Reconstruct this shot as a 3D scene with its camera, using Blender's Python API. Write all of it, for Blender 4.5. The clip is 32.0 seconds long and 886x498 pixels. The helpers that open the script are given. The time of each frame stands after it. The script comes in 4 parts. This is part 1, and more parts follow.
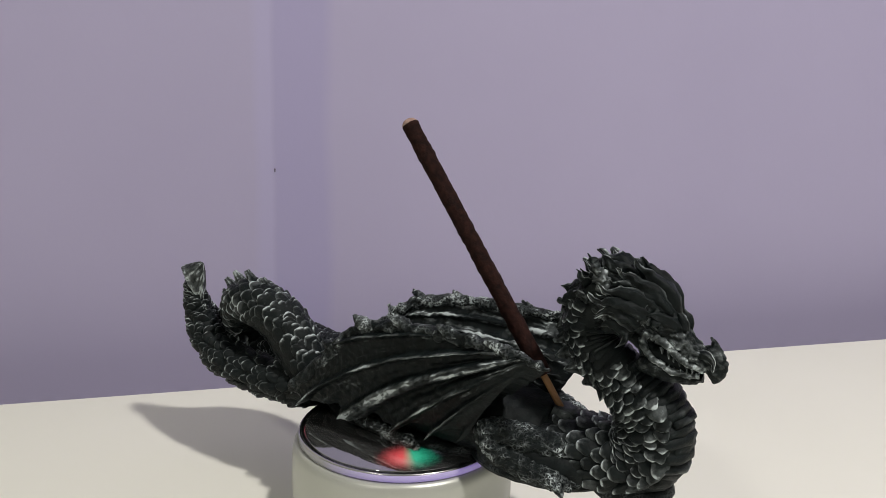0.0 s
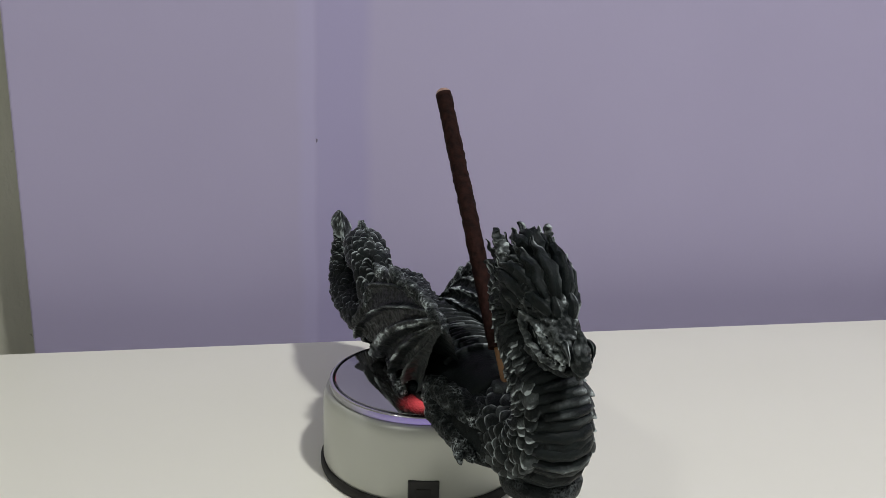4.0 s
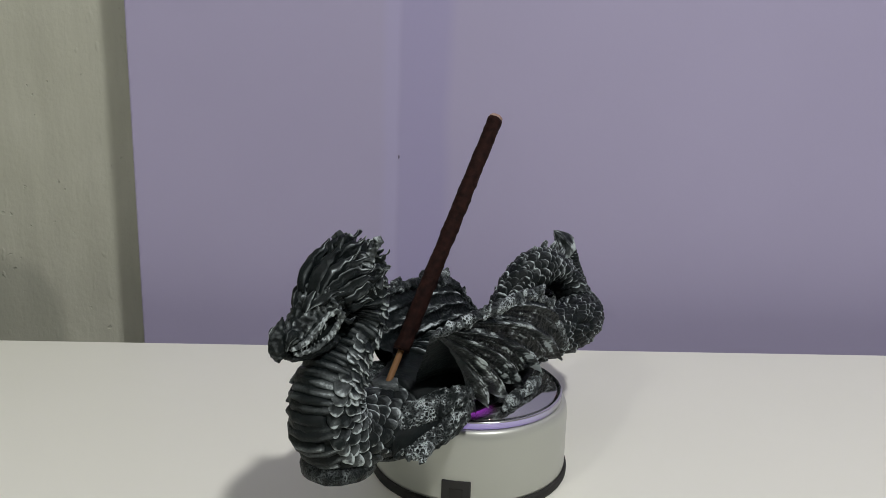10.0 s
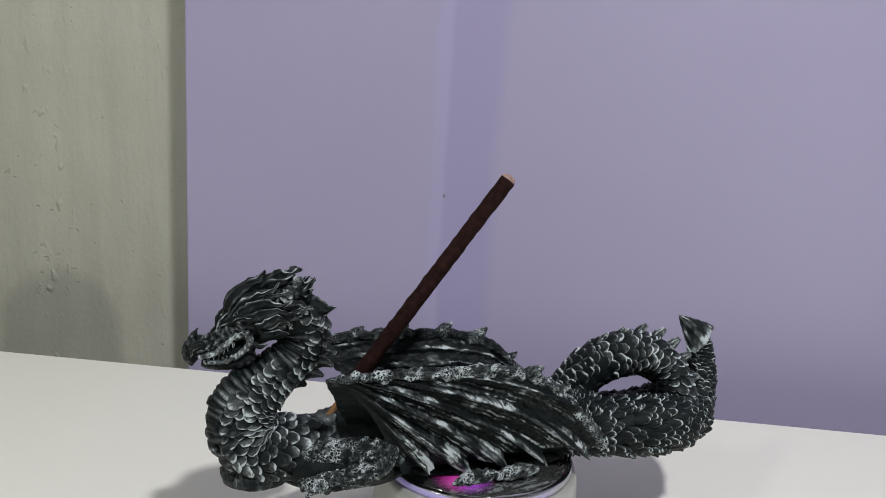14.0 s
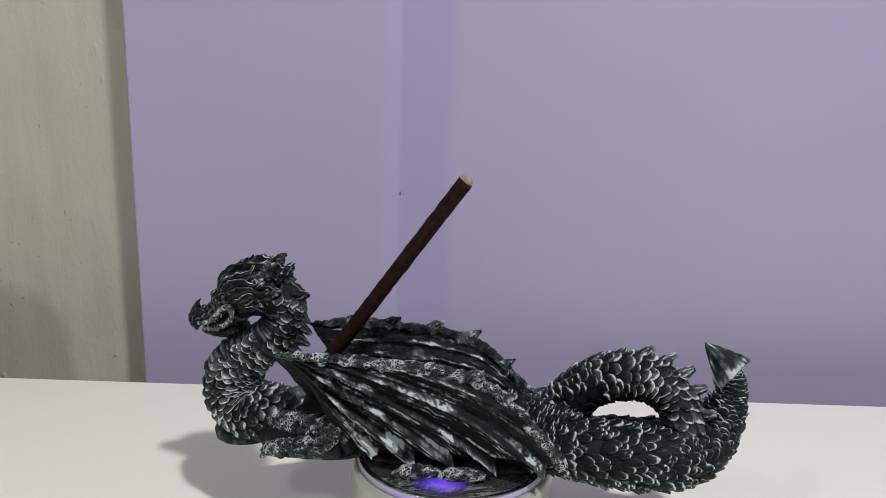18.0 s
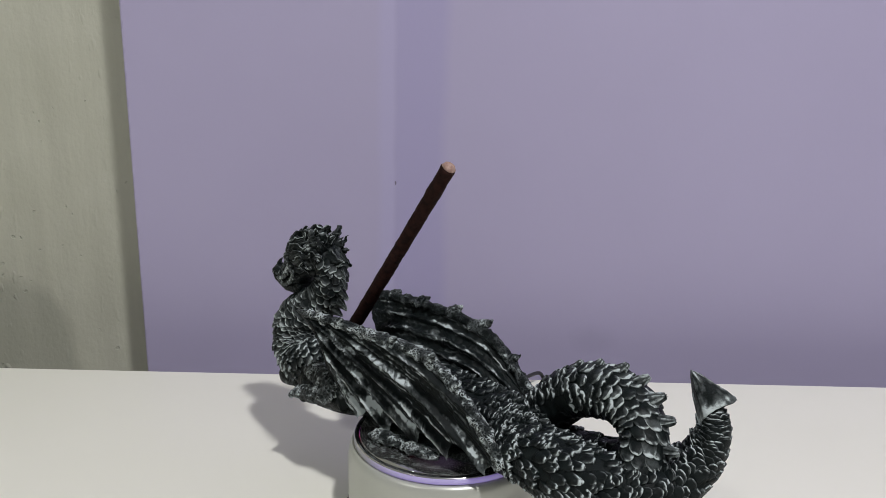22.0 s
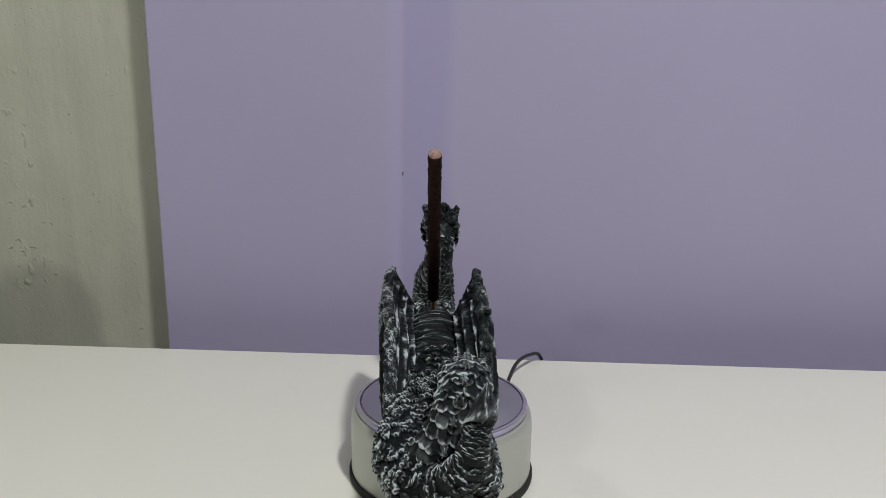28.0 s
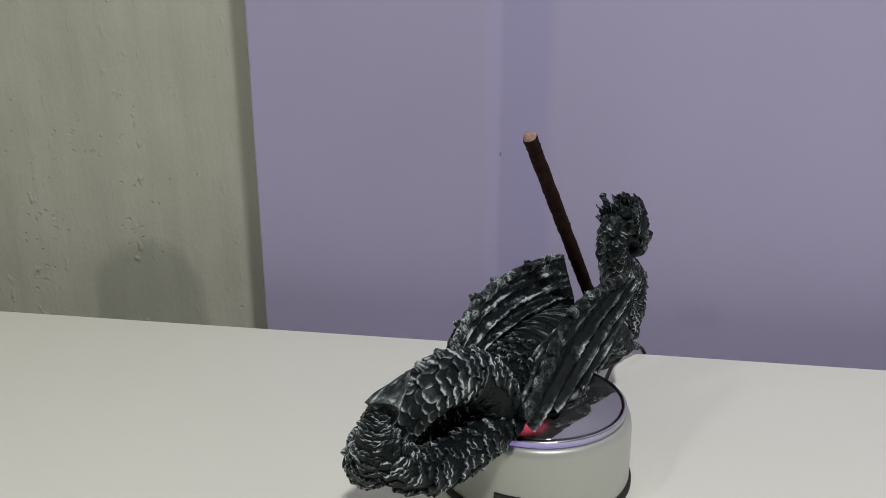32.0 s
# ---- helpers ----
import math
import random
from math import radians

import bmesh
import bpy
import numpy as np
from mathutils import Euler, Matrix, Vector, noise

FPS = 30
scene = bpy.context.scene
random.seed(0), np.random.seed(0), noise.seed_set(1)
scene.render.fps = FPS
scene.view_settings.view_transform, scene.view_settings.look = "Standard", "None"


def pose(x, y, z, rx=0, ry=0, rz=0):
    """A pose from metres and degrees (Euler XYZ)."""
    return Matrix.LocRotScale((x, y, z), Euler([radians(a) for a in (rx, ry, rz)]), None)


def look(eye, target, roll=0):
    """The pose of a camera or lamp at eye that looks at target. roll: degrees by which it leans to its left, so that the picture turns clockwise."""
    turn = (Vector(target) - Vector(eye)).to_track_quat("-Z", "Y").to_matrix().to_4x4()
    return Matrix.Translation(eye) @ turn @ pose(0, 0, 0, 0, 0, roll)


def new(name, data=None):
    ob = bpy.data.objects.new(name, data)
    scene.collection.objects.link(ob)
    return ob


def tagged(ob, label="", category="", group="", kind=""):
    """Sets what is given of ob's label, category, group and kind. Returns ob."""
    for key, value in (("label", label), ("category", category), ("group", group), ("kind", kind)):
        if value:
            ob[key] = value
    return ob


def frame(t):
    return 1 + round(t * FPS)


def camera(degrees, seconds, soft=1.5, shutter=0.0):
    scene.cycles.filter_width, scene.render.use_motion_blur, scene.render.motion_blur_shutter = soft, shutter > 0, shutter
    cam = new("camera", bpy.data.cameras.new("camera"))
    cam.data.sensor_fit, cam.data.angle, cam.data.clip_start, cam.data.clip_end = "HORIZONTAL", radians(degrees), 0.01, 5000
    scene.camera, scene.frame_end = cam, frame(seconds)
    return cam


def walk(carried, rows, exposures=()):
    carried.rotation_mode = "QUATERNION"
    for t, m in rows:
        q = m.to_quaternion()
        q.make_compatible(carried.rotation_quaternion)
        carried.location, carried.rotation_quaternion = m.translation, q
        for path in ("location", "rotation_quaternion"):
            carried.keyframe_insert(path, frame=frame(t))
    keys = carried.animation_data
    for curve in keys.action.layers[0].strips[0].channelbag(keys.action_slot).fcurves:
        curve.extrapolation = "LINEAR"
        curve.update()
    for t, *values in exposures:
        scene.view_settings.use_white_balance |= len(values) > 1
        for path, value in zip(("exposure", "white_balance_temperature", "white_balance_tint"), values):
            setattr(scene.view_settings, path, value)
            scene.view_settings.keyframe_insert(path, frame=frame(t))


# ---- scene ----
cam = camera(61.2, 32.0, 0.7)
# seconds, place in metres, turn in degrees
PATH = [
    (0.0, -0.0630, -0.2897, 0.1776, 78.38, -1.36, -14.90),
    (0.5, -0.0631, -0.2901, 0.1764, 78.14, -1.42, -14.45),
    (1.0, -0.0631, -0.2908, 0.1753, 77.90, -1.54, -14.94),
    (1.5, -0.0638, -0.2923, 0.1743, 77.90, -1.78, -14.46),
    (2.0, -0.0646, -0.2949, 0.1735, 77.76, -1.90, -14.47),
    (2.5, -0.0654, -0.2991, 0.1729, 77.66, -2.31, -14.64),
    (3.0, -0.0650, -0.3041, 0.1728, 77.32, -1.99, -13.74),
    (3.5, -0.0616, -0.3094, 0.1736, 76.96, -1.86, -12.58),
    (4.0, -0.0579, -0.3133, 0.1744, 76.79, -1.70, -11.10),
    (4.5, -0.0559, -0.3145, 0.1743, 76.73, -2.11, -11.75),
    (6.5, -0.0537, -0.3216, 0.1698, 77.51, -1.74, -9.33),
    (7.0, -0.0541, -0.3209, 0.1690, 77.49, -1.78, -8.87),
    (7.5, -0.0524, -0.3211, 0.1692, 77.40, -1.81, -8.30),
    (8.0, -0.0511, -0.3203, 0.1707, 77.31, -1.73, -7.58),
    (8.5, -0.0479, -0.3218, 0.1732, 77.16, -1.94, -6.05),
    (9.0, -0.0418, -0.3252, 0.1772, 77.05, -1.80, -4.64),
    (9.5, -0.0343, -0.3320, 0.1797, 77.26, -1.81, -3.63),
    (10.0, -0.0287, -0.3370, 0.1816, 77.38, -1.73, -1.87),
    (10.5, -0.0204, -0.3410, 0.1835, 77.71, -1.45, -0.36),
    (11.0, -0.0089, -0.3448, 0.1857, 77.77, -1.45, 0.97),
    (11.5, -0.0042, -0.3471, 0.1855, 78.44, -1.77, 2.41),
    (12.0, -0.0006, -0.3472, 0.1860, 78.48, -1.65, 3.04),
    (12.5, 0.0015, -0.3433, 0.1877, 77.82, -1.96, 4.34),
    (13.0, 0.0040, -0.3356, 0.1912, 77.31, -2.12, 4.93),
    (13.5, 0.0049, -0.3263, 0.1965, 77.68, -2.97, 5.19),
    (14.0, 0.0057, -0.3186, 0.2008, 78.07, -3.46, 5.57),
    (14.5, 0.0063, -0.3137, 0.2028, 77.97, -3.75, 5.63),
    (15.0, 0.0063, -0.3113, 0.2032, 78.00, -3.54, 5.28),
    (15.5, 0.0066, -0.3103, 0.2033, 78.43, -2.91, 4.92),
    (17.5, -0.0032, -0.3146, 0.2084, 77.73, -1.92, 1.57),
    (18.0, -0.0036, -0.3175, 0.2065, 77.34, -1.60, 0.97),
    (18.5, -0.0031, -0.3185, 0.2063, 77.35, -1.40, 0.61),
    (19.0, 0.0001, -0.3186, 0.2069, 77.02, -1.09, 0.52),
    (19.5, 0.0016, -0.3182, 0.2070, 76.88, -0.98, 0.33),
    (20.0, 0.0013, -0.3187, 0.2061, 76.76, -1.07, 0.37),
    (20.5, -0.0000, -0.3198, 0.2060, 76.98, -1.13, 0.35),
    (21.0, -0.0003, -0.3218, 0.2058, 76.79, -1.17, 0.17),
    (21.5, -0.0001, -0.3241, 0.2056, 76.68, -1.00, 0.70),
    (22.0, 0.0006, -0.3262, 0.2058, 76.72, -0.98, 0.90),
    (22.5, 0.0016, -0.3289, 0.2057, 76.48, -0.94, 1.21),
    (23.0, 0.0035, -0.3328, 0.2053, 76.17, -0.81, 1.83),
    (23.5, 0.0064, -0.3376, 0.2056, 76.43, -0.71, 2.18),
    (24.0, 0.0078, -0.3443, 0.2039, 76.19, -0.78, 2.75),
    (24.5, 0.0092, -0.3496, 0.2033, 75.94, -0.57, 3.17),
    (25.0, 0.0100, -0.3533, 0.2036, 76.23, -0.71, 3.21),
    (25.5, 0.0098, -0.3565, 0.2034, 77.01, -1.22, 2.37),
    (27.5, 0.0136, -0.3591, 0.2054, 76.68, -0.74, 2.77),
    (28.0, 0.0131, -0.3560, 0.2052, 76.47, -0.93, 2.45),
    (28.5, 0.0123, -0.3510, 0.2063, 76.08, -0.74, 3.24),
    (29.0, 0.0126, -0.3495, 0.2057, 75.88, -0.55, 4.00),
    (29.5, 0.0122, -0.3483, 0.2044, 76.02, -0.38, 4.05),
    (30.0, 0.0118, -0.3460, 0.2029, 75.65, -0.28, 4.71),
    (30.5, 0.0152, -0.3404, 0.2040, 74.99, -0.11, 6.09),
    (31.0, 0.0160, -0.3351, 0.2050, 74.48, 0.02, 7.30),
    (31.5, 0.0151, -0.3324, 0.2060, 74.26, 0.20, 8.58),
    (32.0, 0.0151, -0.3343, 0.2067, 74.53, 0.14, 10.19),
]
# seconds, stops, kelvin, tint of the automatic white balance
EXPOSURE = [(0, 0.20, 6800, 11), (2, 0.16, 6750, 11), (3, 0.04, 6600, 10), (4, -0.02, 6530, 10), (7, -0.11, 6500, 10), (9, -0.08, 6490, 10), (11, -0.07, 6470, 10), (13, 0.02, 6320, 11), (15, 0.22, 6300, 12), (18, 0.23, 6390, 12),
            (20, 0.20, 6410, 13), (24, 0.04, 6430, 11), (28, -0.09, 6470, 10), (32, -0.12, 6420, 10)]
walk(cam, [(r[0], pose(*r[1:])) for r in PATH], EXPOSURE)

# ---- light ----
world = bpy.data.worlds.new("world")
scene.world = world
world.use_nodes = True
world.node_tree.nodes["Background"].inputs[0].default_value = (0.6, 0.65, 0.7, 1)
world.node_tree.nodes["Background"].inputs[1].default_value = 0.05


def lamp(name, eye, target, size, watts, colour):
    data = bpy.data.lights.new(name, "AREA")
    data.shape, data.size, data.energy, data.color = "DISK", size, watts, colour
    ob = new(name, data)
    ob.matrix_world = look(eye, target)
    return ob


LAMP_A, LAMP_B = (0.37, -0.65, 1.30), (-0.95, -0.95, 1.34)
lamp("ceiling_lamp_light", LAMP_A, (LAMP_A[0], LAMP_A[1] + 0.001, 0), 0.10, 13.6, (1.0, 0.985, 0.965))
lamp("second_lamp_light", LAMP_B, (LAMP_B[0], LAMP_B[1] + 0.001, 0), 0.20, 4.6, (1.0, 0.99, 0.95))

# ---- materials ----


def material(name, colour, rough=0.5, metal=0.0):
    m = bpy.data.materials.new(name)
    m.use_nodes = True
    b = m.node_tree.nodes["Principled BSDF"]
    b.inputs["Base Color"].default_value = (*colour, 1)
    b.inputs["Roughness"].default_value, b.inputs["Metallic"].default_value = rough, metal
    return m, m.node_tree, b


def nd(tree, kind, **values):
    n = tree.nodes.new(kind)
    for key, value in values.items():
        n.inputs[key.replace("_", " ")].default_value = value
    return n


def noise_of(tree, scale, detail=4.0, rough=0.5, stretch=None):
    co = tree.nodes.new("ShaderNodeTexCoord")
    n = nd(tree, "ShaderNodeTexNoise", Scale=scale, Detail=detail, Roughness=rough)
    if stretch:
        mp = nd(tree, "ShaderNodeMapping", Scale=stretch)
        tree.links.new(co.outputs["Object"], mp.inputs[0])
        tree.links.new(mp.outputs[0], n.inputs["Vector"])
    else:
        tree.links.new(co.outputs["Object"], n.inputs["Vector"])
    return n.outputs["Fac"]


def ramp(tree, source, stops):
    r = tree.nodes.new("ShaderNodeValToRGB")
    while len(r.color_ramp.elements) < len(stops):
        r.color_ramp.elements.new(0.5)
    for e, (at, c) in zip(r.color_ramp.elements, stops):
        e.position, e.color = at, (*c, 1) if len(c) == 3 else c
    tree.links.new(source, r.inputs[0])
    return r.outputs["Color"]


def maths(tree, how, a, b=None, clamp=False):
    n = tree.nodes.new("ShaderNodeMath")
    n.operation, n.use_clamp = how, clamp
    for k, value in enumerate((a, b)):
        if value is None:
            continue
        if isinstance(value, (int, float)):
            n.inputs[k].default_value = value
        else:
            tree.links.new(value, n.inputs[k])
    return n.outputs[0]


def bump(tree, bsdf, height, strength, distance):
    b = nd(tree, "ShaderNodeBump", Strength=strength, Distance=distance)
    tree.links.new(height, b.inputs["Height"])
    tree.links.new(b.outputs[0], bsdf.inputs["Normal"])
    return b


def blend(tree, fac, a, b, how="MIX"):
    n = tree.nodes.new("ShaderNodeMix")
    n.data_type, n.blend_type = "RGBA", how
    for k, value in ((0, fac), (6, a), (7, b)):
        if isinstance(value, (int, float)):
            n.inputs[k].default_value = value
        elif isinstance(value, tuple):
            n.inputs[k].default_value = (*value, 1)
        else:
            tree.links.new(value, n.inputs[k])
    return n.outputs[2]


def mottled(name, dark, light, scale, rough, relief=0.3, distance=0.0005, fine=None, metal=0.0, stretch=None):
    m, tree, b = material(name, light, rough, metal)
    big = noise_of(tree, scale, 5, 0.55, stretch)
    tree.links.new(ramp(tree, big, [(0.3, dark), (0.7, light)]), b.inputs["Base Color"])
    bump(tree, b, noise_of(tree, fine or scale * 12, 3), relief, distance)
    return m




def lilac():
    """Lilac wall paint with a darker, bluer upright band and a paler strip left of it."""
    m, tree, b = material("lilac wall paint", (0.5, 0.46, 0.62), 0.6)
    co = tree.nodes.new("ShaderNodeTexCoord")
    sep = tree.nodes.new("ShaderNodeSeparateXYZ")
    tree.links.new(co.outputs["Object"], sep.inputs[0])
    base = ramp(tree, noise_of(tree, 5, 5, 0.55), [(0.3, (0.427, 0.393, 0.578)), (0.7, (0.452, 0.417, 0.608))])
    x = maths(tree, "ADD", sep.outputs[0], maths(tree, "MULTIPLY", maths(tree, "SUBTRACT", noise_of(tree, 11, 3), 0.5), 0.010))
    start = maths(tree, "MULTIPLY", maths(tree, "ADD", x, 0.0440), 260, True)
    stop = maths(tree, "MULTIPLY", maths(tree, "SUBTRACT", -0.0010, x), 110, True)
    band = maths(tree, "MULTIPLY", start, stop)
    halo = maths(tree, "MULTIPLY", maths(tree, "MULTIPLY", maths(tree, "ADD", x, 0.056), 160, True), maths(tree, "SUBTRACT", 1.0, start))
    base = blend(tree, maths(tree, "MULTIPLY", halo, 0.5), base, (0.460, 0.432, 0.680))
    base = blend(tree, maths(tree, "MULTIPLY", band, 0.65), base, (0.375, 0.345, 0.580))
    # faint soft shadow of the figurine, painted into the colour low on the wall
    sx = maths(tree, "POWER", maths(tree, "MULTIPLY", maths(tree, "SUBTRACT", sep.outputs[0], 0.1115), 1 / 0.021), 2)
    sz = maths(tree, "POWER", maths(tree, "MULTIPLY", maths(tree, "SUBTRACT", sep.outputs[2], 0.006), 1 / 0.014), 2)
    soft_shadow = maths(tree, "SUBTRACT", maths(tree, "ADD", 0.4, maths(tree, "MULTIPLY", noise_of(tree, 60, 3), 1.2)), maths(tree, "ADD", sx, sz), True)
    base = blend(tree, maths(tree, "MULTIPLY", soft_shadow, 0.14), base, (0.25, 0.24, 0.36))
    tree.links.new(base, b.inputs["Base Color"])
    bump(tree, b, noise_of(tree, 160, 3), 0.12, 0.0006)
    return m


LILAC = lilac()
TABLE = mottled("white laminate", (0.88, 0.883, 0.79), (0.91, 0.913, 0.825), 4, 0.42, 0.05, 0.0002, 300)
PLASTER = mottled("pale plaster", (0.64, 0.65, 0.63), (0.70, 0.71, 0.68), 2, 0.7)
FLOOR = mottled("grey floor tile", (0.30, 0.29, 0.27), (0.38, 0.37, 0.34), 3, 0.4)
SILVER, tree, b = material("pearl silver lacquer", (0.50, 0.515, 0.47), 0.34, 0.35)
tree.links.new(ramp(tree, noise_of(tree, 60, 3), [(0.2, (0.32,) * 3), (0.8, (0.42,) * 3)]), b.inputs["Roughness"])
RUBBER = mottled("black rubber", (0.012, 0.012, 0.011), (0.022, 0.022, 0.020), 40, 0.75)
BLACK = mottled("black plastic", (0.008, 0.008, 0.008), (0.014, 0.014, 0.014), 50, 0.4)
CABLE = mottled("black cable sheath", (0.015, 0.015, 0.016), (0.025, 0.025, 0.026), 60, 0.5)
CHROME, tree, b = material("polished metal rim", (0.72, 0.72, 0.74), 0.18, 1.0)
WOOD = mottled("bamboo", (0.20, 0.10, 0.04), (0.32, 0.17, 0.07), 200, 0.6, stretch=(1, 1, 0.1))
ENDGRAIN = mottled("cut incense end", (0.27, 0.16, 0.135), (0.48, 0.34, 0.29), 500, 0.9)
LAMPMETAL = mottled("lamp housing", (0.7, 0.7, 0.7), (0.75, 0.75, 0.75), 8, 0.4)


def half_mirror():
    """Mirror glass, with a clear spot added at the front to show the glowing wheel."""
    m, tree, b = material("mirror glass", (0.50, 0.51, 0.515), 0.05, 0.94)
    tree.links.new(ramp(tree, noise_of(tree, 90, 5), [(0.35, (0.02,) * 3), (0.75, (0.09,) * 3)]), b.inputs["Roughness"])
    co = tree.nodes.new("ShaderNodeTexCoord")
    sep = tree.nodes.new("ShaderNodeSeparateXYZ")
    tree.links.new(co.outputs["Object"], sep.inputs[0])
    dx = maths(tree, "MULTIPLY", maths(tree, "ADD", sep.outputs[0], LED_X), 1 / 0.0150)
    dy = maths(tree, "MULTIPLY", maths(tree, "ADD", sep.outputs[1], LED_Y), 1 / 0.0125)
    rr = maths(tree, "ADD", maths(tree, "POWER", dx, 2), maths(tree, "POWER", dy, 2))
    thin = maths(tree, "MULTIPLY", maths(tree, "POWER", maths(tree, "SUBTRACT", 1.0, rr, True), 1.3), 0.9)
    clear = tree.nodes.new("ShaderNodeBsdfTransparent")
    mix = tree.nodes.new("ShaderNodeMixShader")
    tree.links.new(thin, mix.inputs[0])
    tree.links.new(b.outputs[0], mix.inputs[1])
    tree.links.new(clear.outputs[0], mix.inputs[2])
    tree.links.new(mix.outputs[0], tree.nodes["Material Output"].inputs[0])
    return m


LED_X, LED_Y = 0.004, 0.0290
# six pairs of colours round the wheel, 60 degrees each: the second lies to the right when it stands under the clear
# spot
WHEEL_COLOURS = (((1.0, 0.10, 0.12), (0.02, 0.60, 0.36)), ((0.75, 0.08, 0.85), (0.06, 0.12, 1.0)), ((0.16, 0.06, 1.0), (0.22, 0.08, 1.0)),
                 ((0.8, 0.06, 0.5), (0.55, 0.08, 0.8)), ((1.0, 0.06, 0.14), (0.9, 0.12, 0.2)), ((0.03, 0.02, 0.03), (0.03, 0.02, 0.04)))


# added emissive wheel: its turning stands in for LEDs that change colour
def wheel_light(strength):
    m, tree, b = material("led glow wheel", (0.2, 0.2, 0.2), 0.4)
    co = tree.nodes.new("ShaderNodeTexCoord")
    sep = tree.nodes.new("ShaderNodeSeparateXYZ")
    tree.links.new(co.outputs["Object"], sep.inputs[0])
    angle = maths(tree, "ARCTAN2", sep.outputs[1], sep.outputs[0])
    share = maths(tree, "FRACT", maths(tree, "ADD", maths(tree, "MULTIPLY", angle, 1 / 6.2831853), 1 + 1 / 12))
    stops = []
    for k, (left, right) in enumerate(WHEEL_COLOURS):
        stops += [((k + 0.12) / 6, left), ((k + 0.42) / 6, left), ((k + 0.58) / 6, right), ((k + 0.88) / 6, right)]
    b.inputs["Emission Strength"].default_value = strength
    tree.links.new(ramp(tree, share, stops), b.inputs["Emission Color"])
    return m


def ringlight():
    """Acrylic ring with LED edge light put in as emission over its front arc."""
    m, tree, b = material("edge-lit acrylic", (0.36, 0.36, 0.385), 0.25)
    co = tree.nodes.new("ShaderNodeTexCoord")
    sep = tree.nodes.new("ShaderNodeSeparateXYZ")
    tree.links.new(co.outputs["Object"], sep.inputs[0])
    arc = maths(tree, "MULTIPLY", maths(tree, "SUBTRACT", maths(tree, "MULTIPLY", sep.outputs[1], -1 / 0.0437), 0.55), 2.2, True)
    tree.links.new(maths(tree, "MULTIPLY", arc, 0.27), b.inputs["Emission Strength"])
    b.inputs["Emission Color"].default_value = (0.36, 0.20, 1.0, 1)
    return m


def concrete():
    m, tree, b = material("raw concrete", (0.4, 0.4, 0.35), 0.85)
    base = ramp(tree, noise_of(tree, 9, 6, 0.6), [(0.3, (0.52, 0.525, 0.43)), (0.7, (0.60, 0.605, 0.51))])
    streak = ramp(tree, noise_of(tree, 7, 4, 0.6, (6, 6, 0.5)), [(0.3, (0.86,) * 3), (0.7, (1.05,) * 3)])
    base = blend(tree, 0.7, base, streak, "MULTIPLY")
    co = tree.nodes.new("ShaderNodeTexCoord")
    sep = tree.nodes.new("ShaderNodeSeparateXYZ")
    tree.links.new(co.outputs["Object"], sep.inputs[0])
    # darker rounded patch with a ragged edge, low on the face
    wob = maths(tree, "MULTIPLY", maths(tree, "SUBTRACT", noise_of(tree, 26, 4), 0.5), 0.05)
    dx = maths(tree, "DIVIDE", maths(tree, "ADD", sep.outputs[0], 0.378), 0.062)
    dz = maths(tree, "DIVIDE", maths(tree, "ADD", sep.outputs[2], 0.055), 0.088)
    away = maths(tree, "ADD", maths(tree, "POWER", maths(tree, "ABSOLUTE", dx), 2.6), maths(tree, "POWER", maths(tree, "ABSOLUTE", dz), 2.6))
    dark_patch = maths(tree, "MULTIPLY", maths(tree, "SUBTRACT", maths(tree, "ADD", 1.0, maths(tree, "MULTIPLY", wob, 12)), away), 2.6, True)
    base = blend(tree, maths(tree, "MULTIPLY", dark_patch, 0.42), base, (0.27, 0.28, 0.235))
    # small pits, ragged
    vor = nd(tree, "ShaderNodeTexVoronoi", Scale=95.0, Randomness=1.0)
    rag = nd(tree, "ShaderNodeTexNoise", Scale=120.0, Detail=3.0)
    tree.links.new(co.outputs["Object"], rag.inputs["Vector"])
    shift = tree.nodes.new("ShaderNodeVectorMath")
    shift.operation = "MULTIPLY_ADD"
    tree.links.new(rag.outputs["Color"], shift.inputs[0])
    shift.inputs[1].default_value = (0.012, 0.012, 0.006)
    tree.links.new(co.outputs["Object"], shift.inputs[2])
    tree.links.new(shift.outputs[0], vor.inputs["Vector"])
    gate = noise_of(tree, 17, 2)
    size = maths(tree, "MULTIPLY", maths(tree, "SUBTRACT", gate, 0.43, True), 1.0)
    pit = maths(tree, "MULTIPLY", maths(tree, "SUBTRACT", size, vor.outputs["Distance"]), 18, True)
    base = blend(tree, maths(tree, "MULTIPLY", pit, 0.05), base, (0.2, 0.2, 0.165))
    tree.links.new(base, b.inputs["Base Color"])
    grain = maths(tree, "ADD", maths(tree, "MULTIPLY", noise_of(tree, 260, 4), 0.22), maths(tree, "MULTIPLY", noise_of(tree, 30, 5, 0.6, (1.6, 1, 0.5)), 0.8))
    # upright runs of grout left by the formwork, broken into drips
    runs = maths(tree, "MULTIPLY", maths(tree, "SUBTRACT", noise_of(tree, 34, 3, 0.6, (1.5, 1, 0.10)), 0.47), 5, True)
    drip = maths(tree, "MULTIPLY", maths(tree, "SUBTRACT", noise_of(tree, 75, 2, 0.5, (1.2, 1, 0.7)), 0.60), 8, True)
    crust = maths(tree, "MULTIPLY", runs, drip)
    high = maths(tree, "ADD", grain, maths(tree, "MULTIPLY", crust, 0.9))
    bump(tree, b, maths(tree, "SUBTRACT", high, maths(tree, "MULTIPLY", pit, 0.45)), 0.75, 0.0024)
    return m


CONCRETE = concrete()


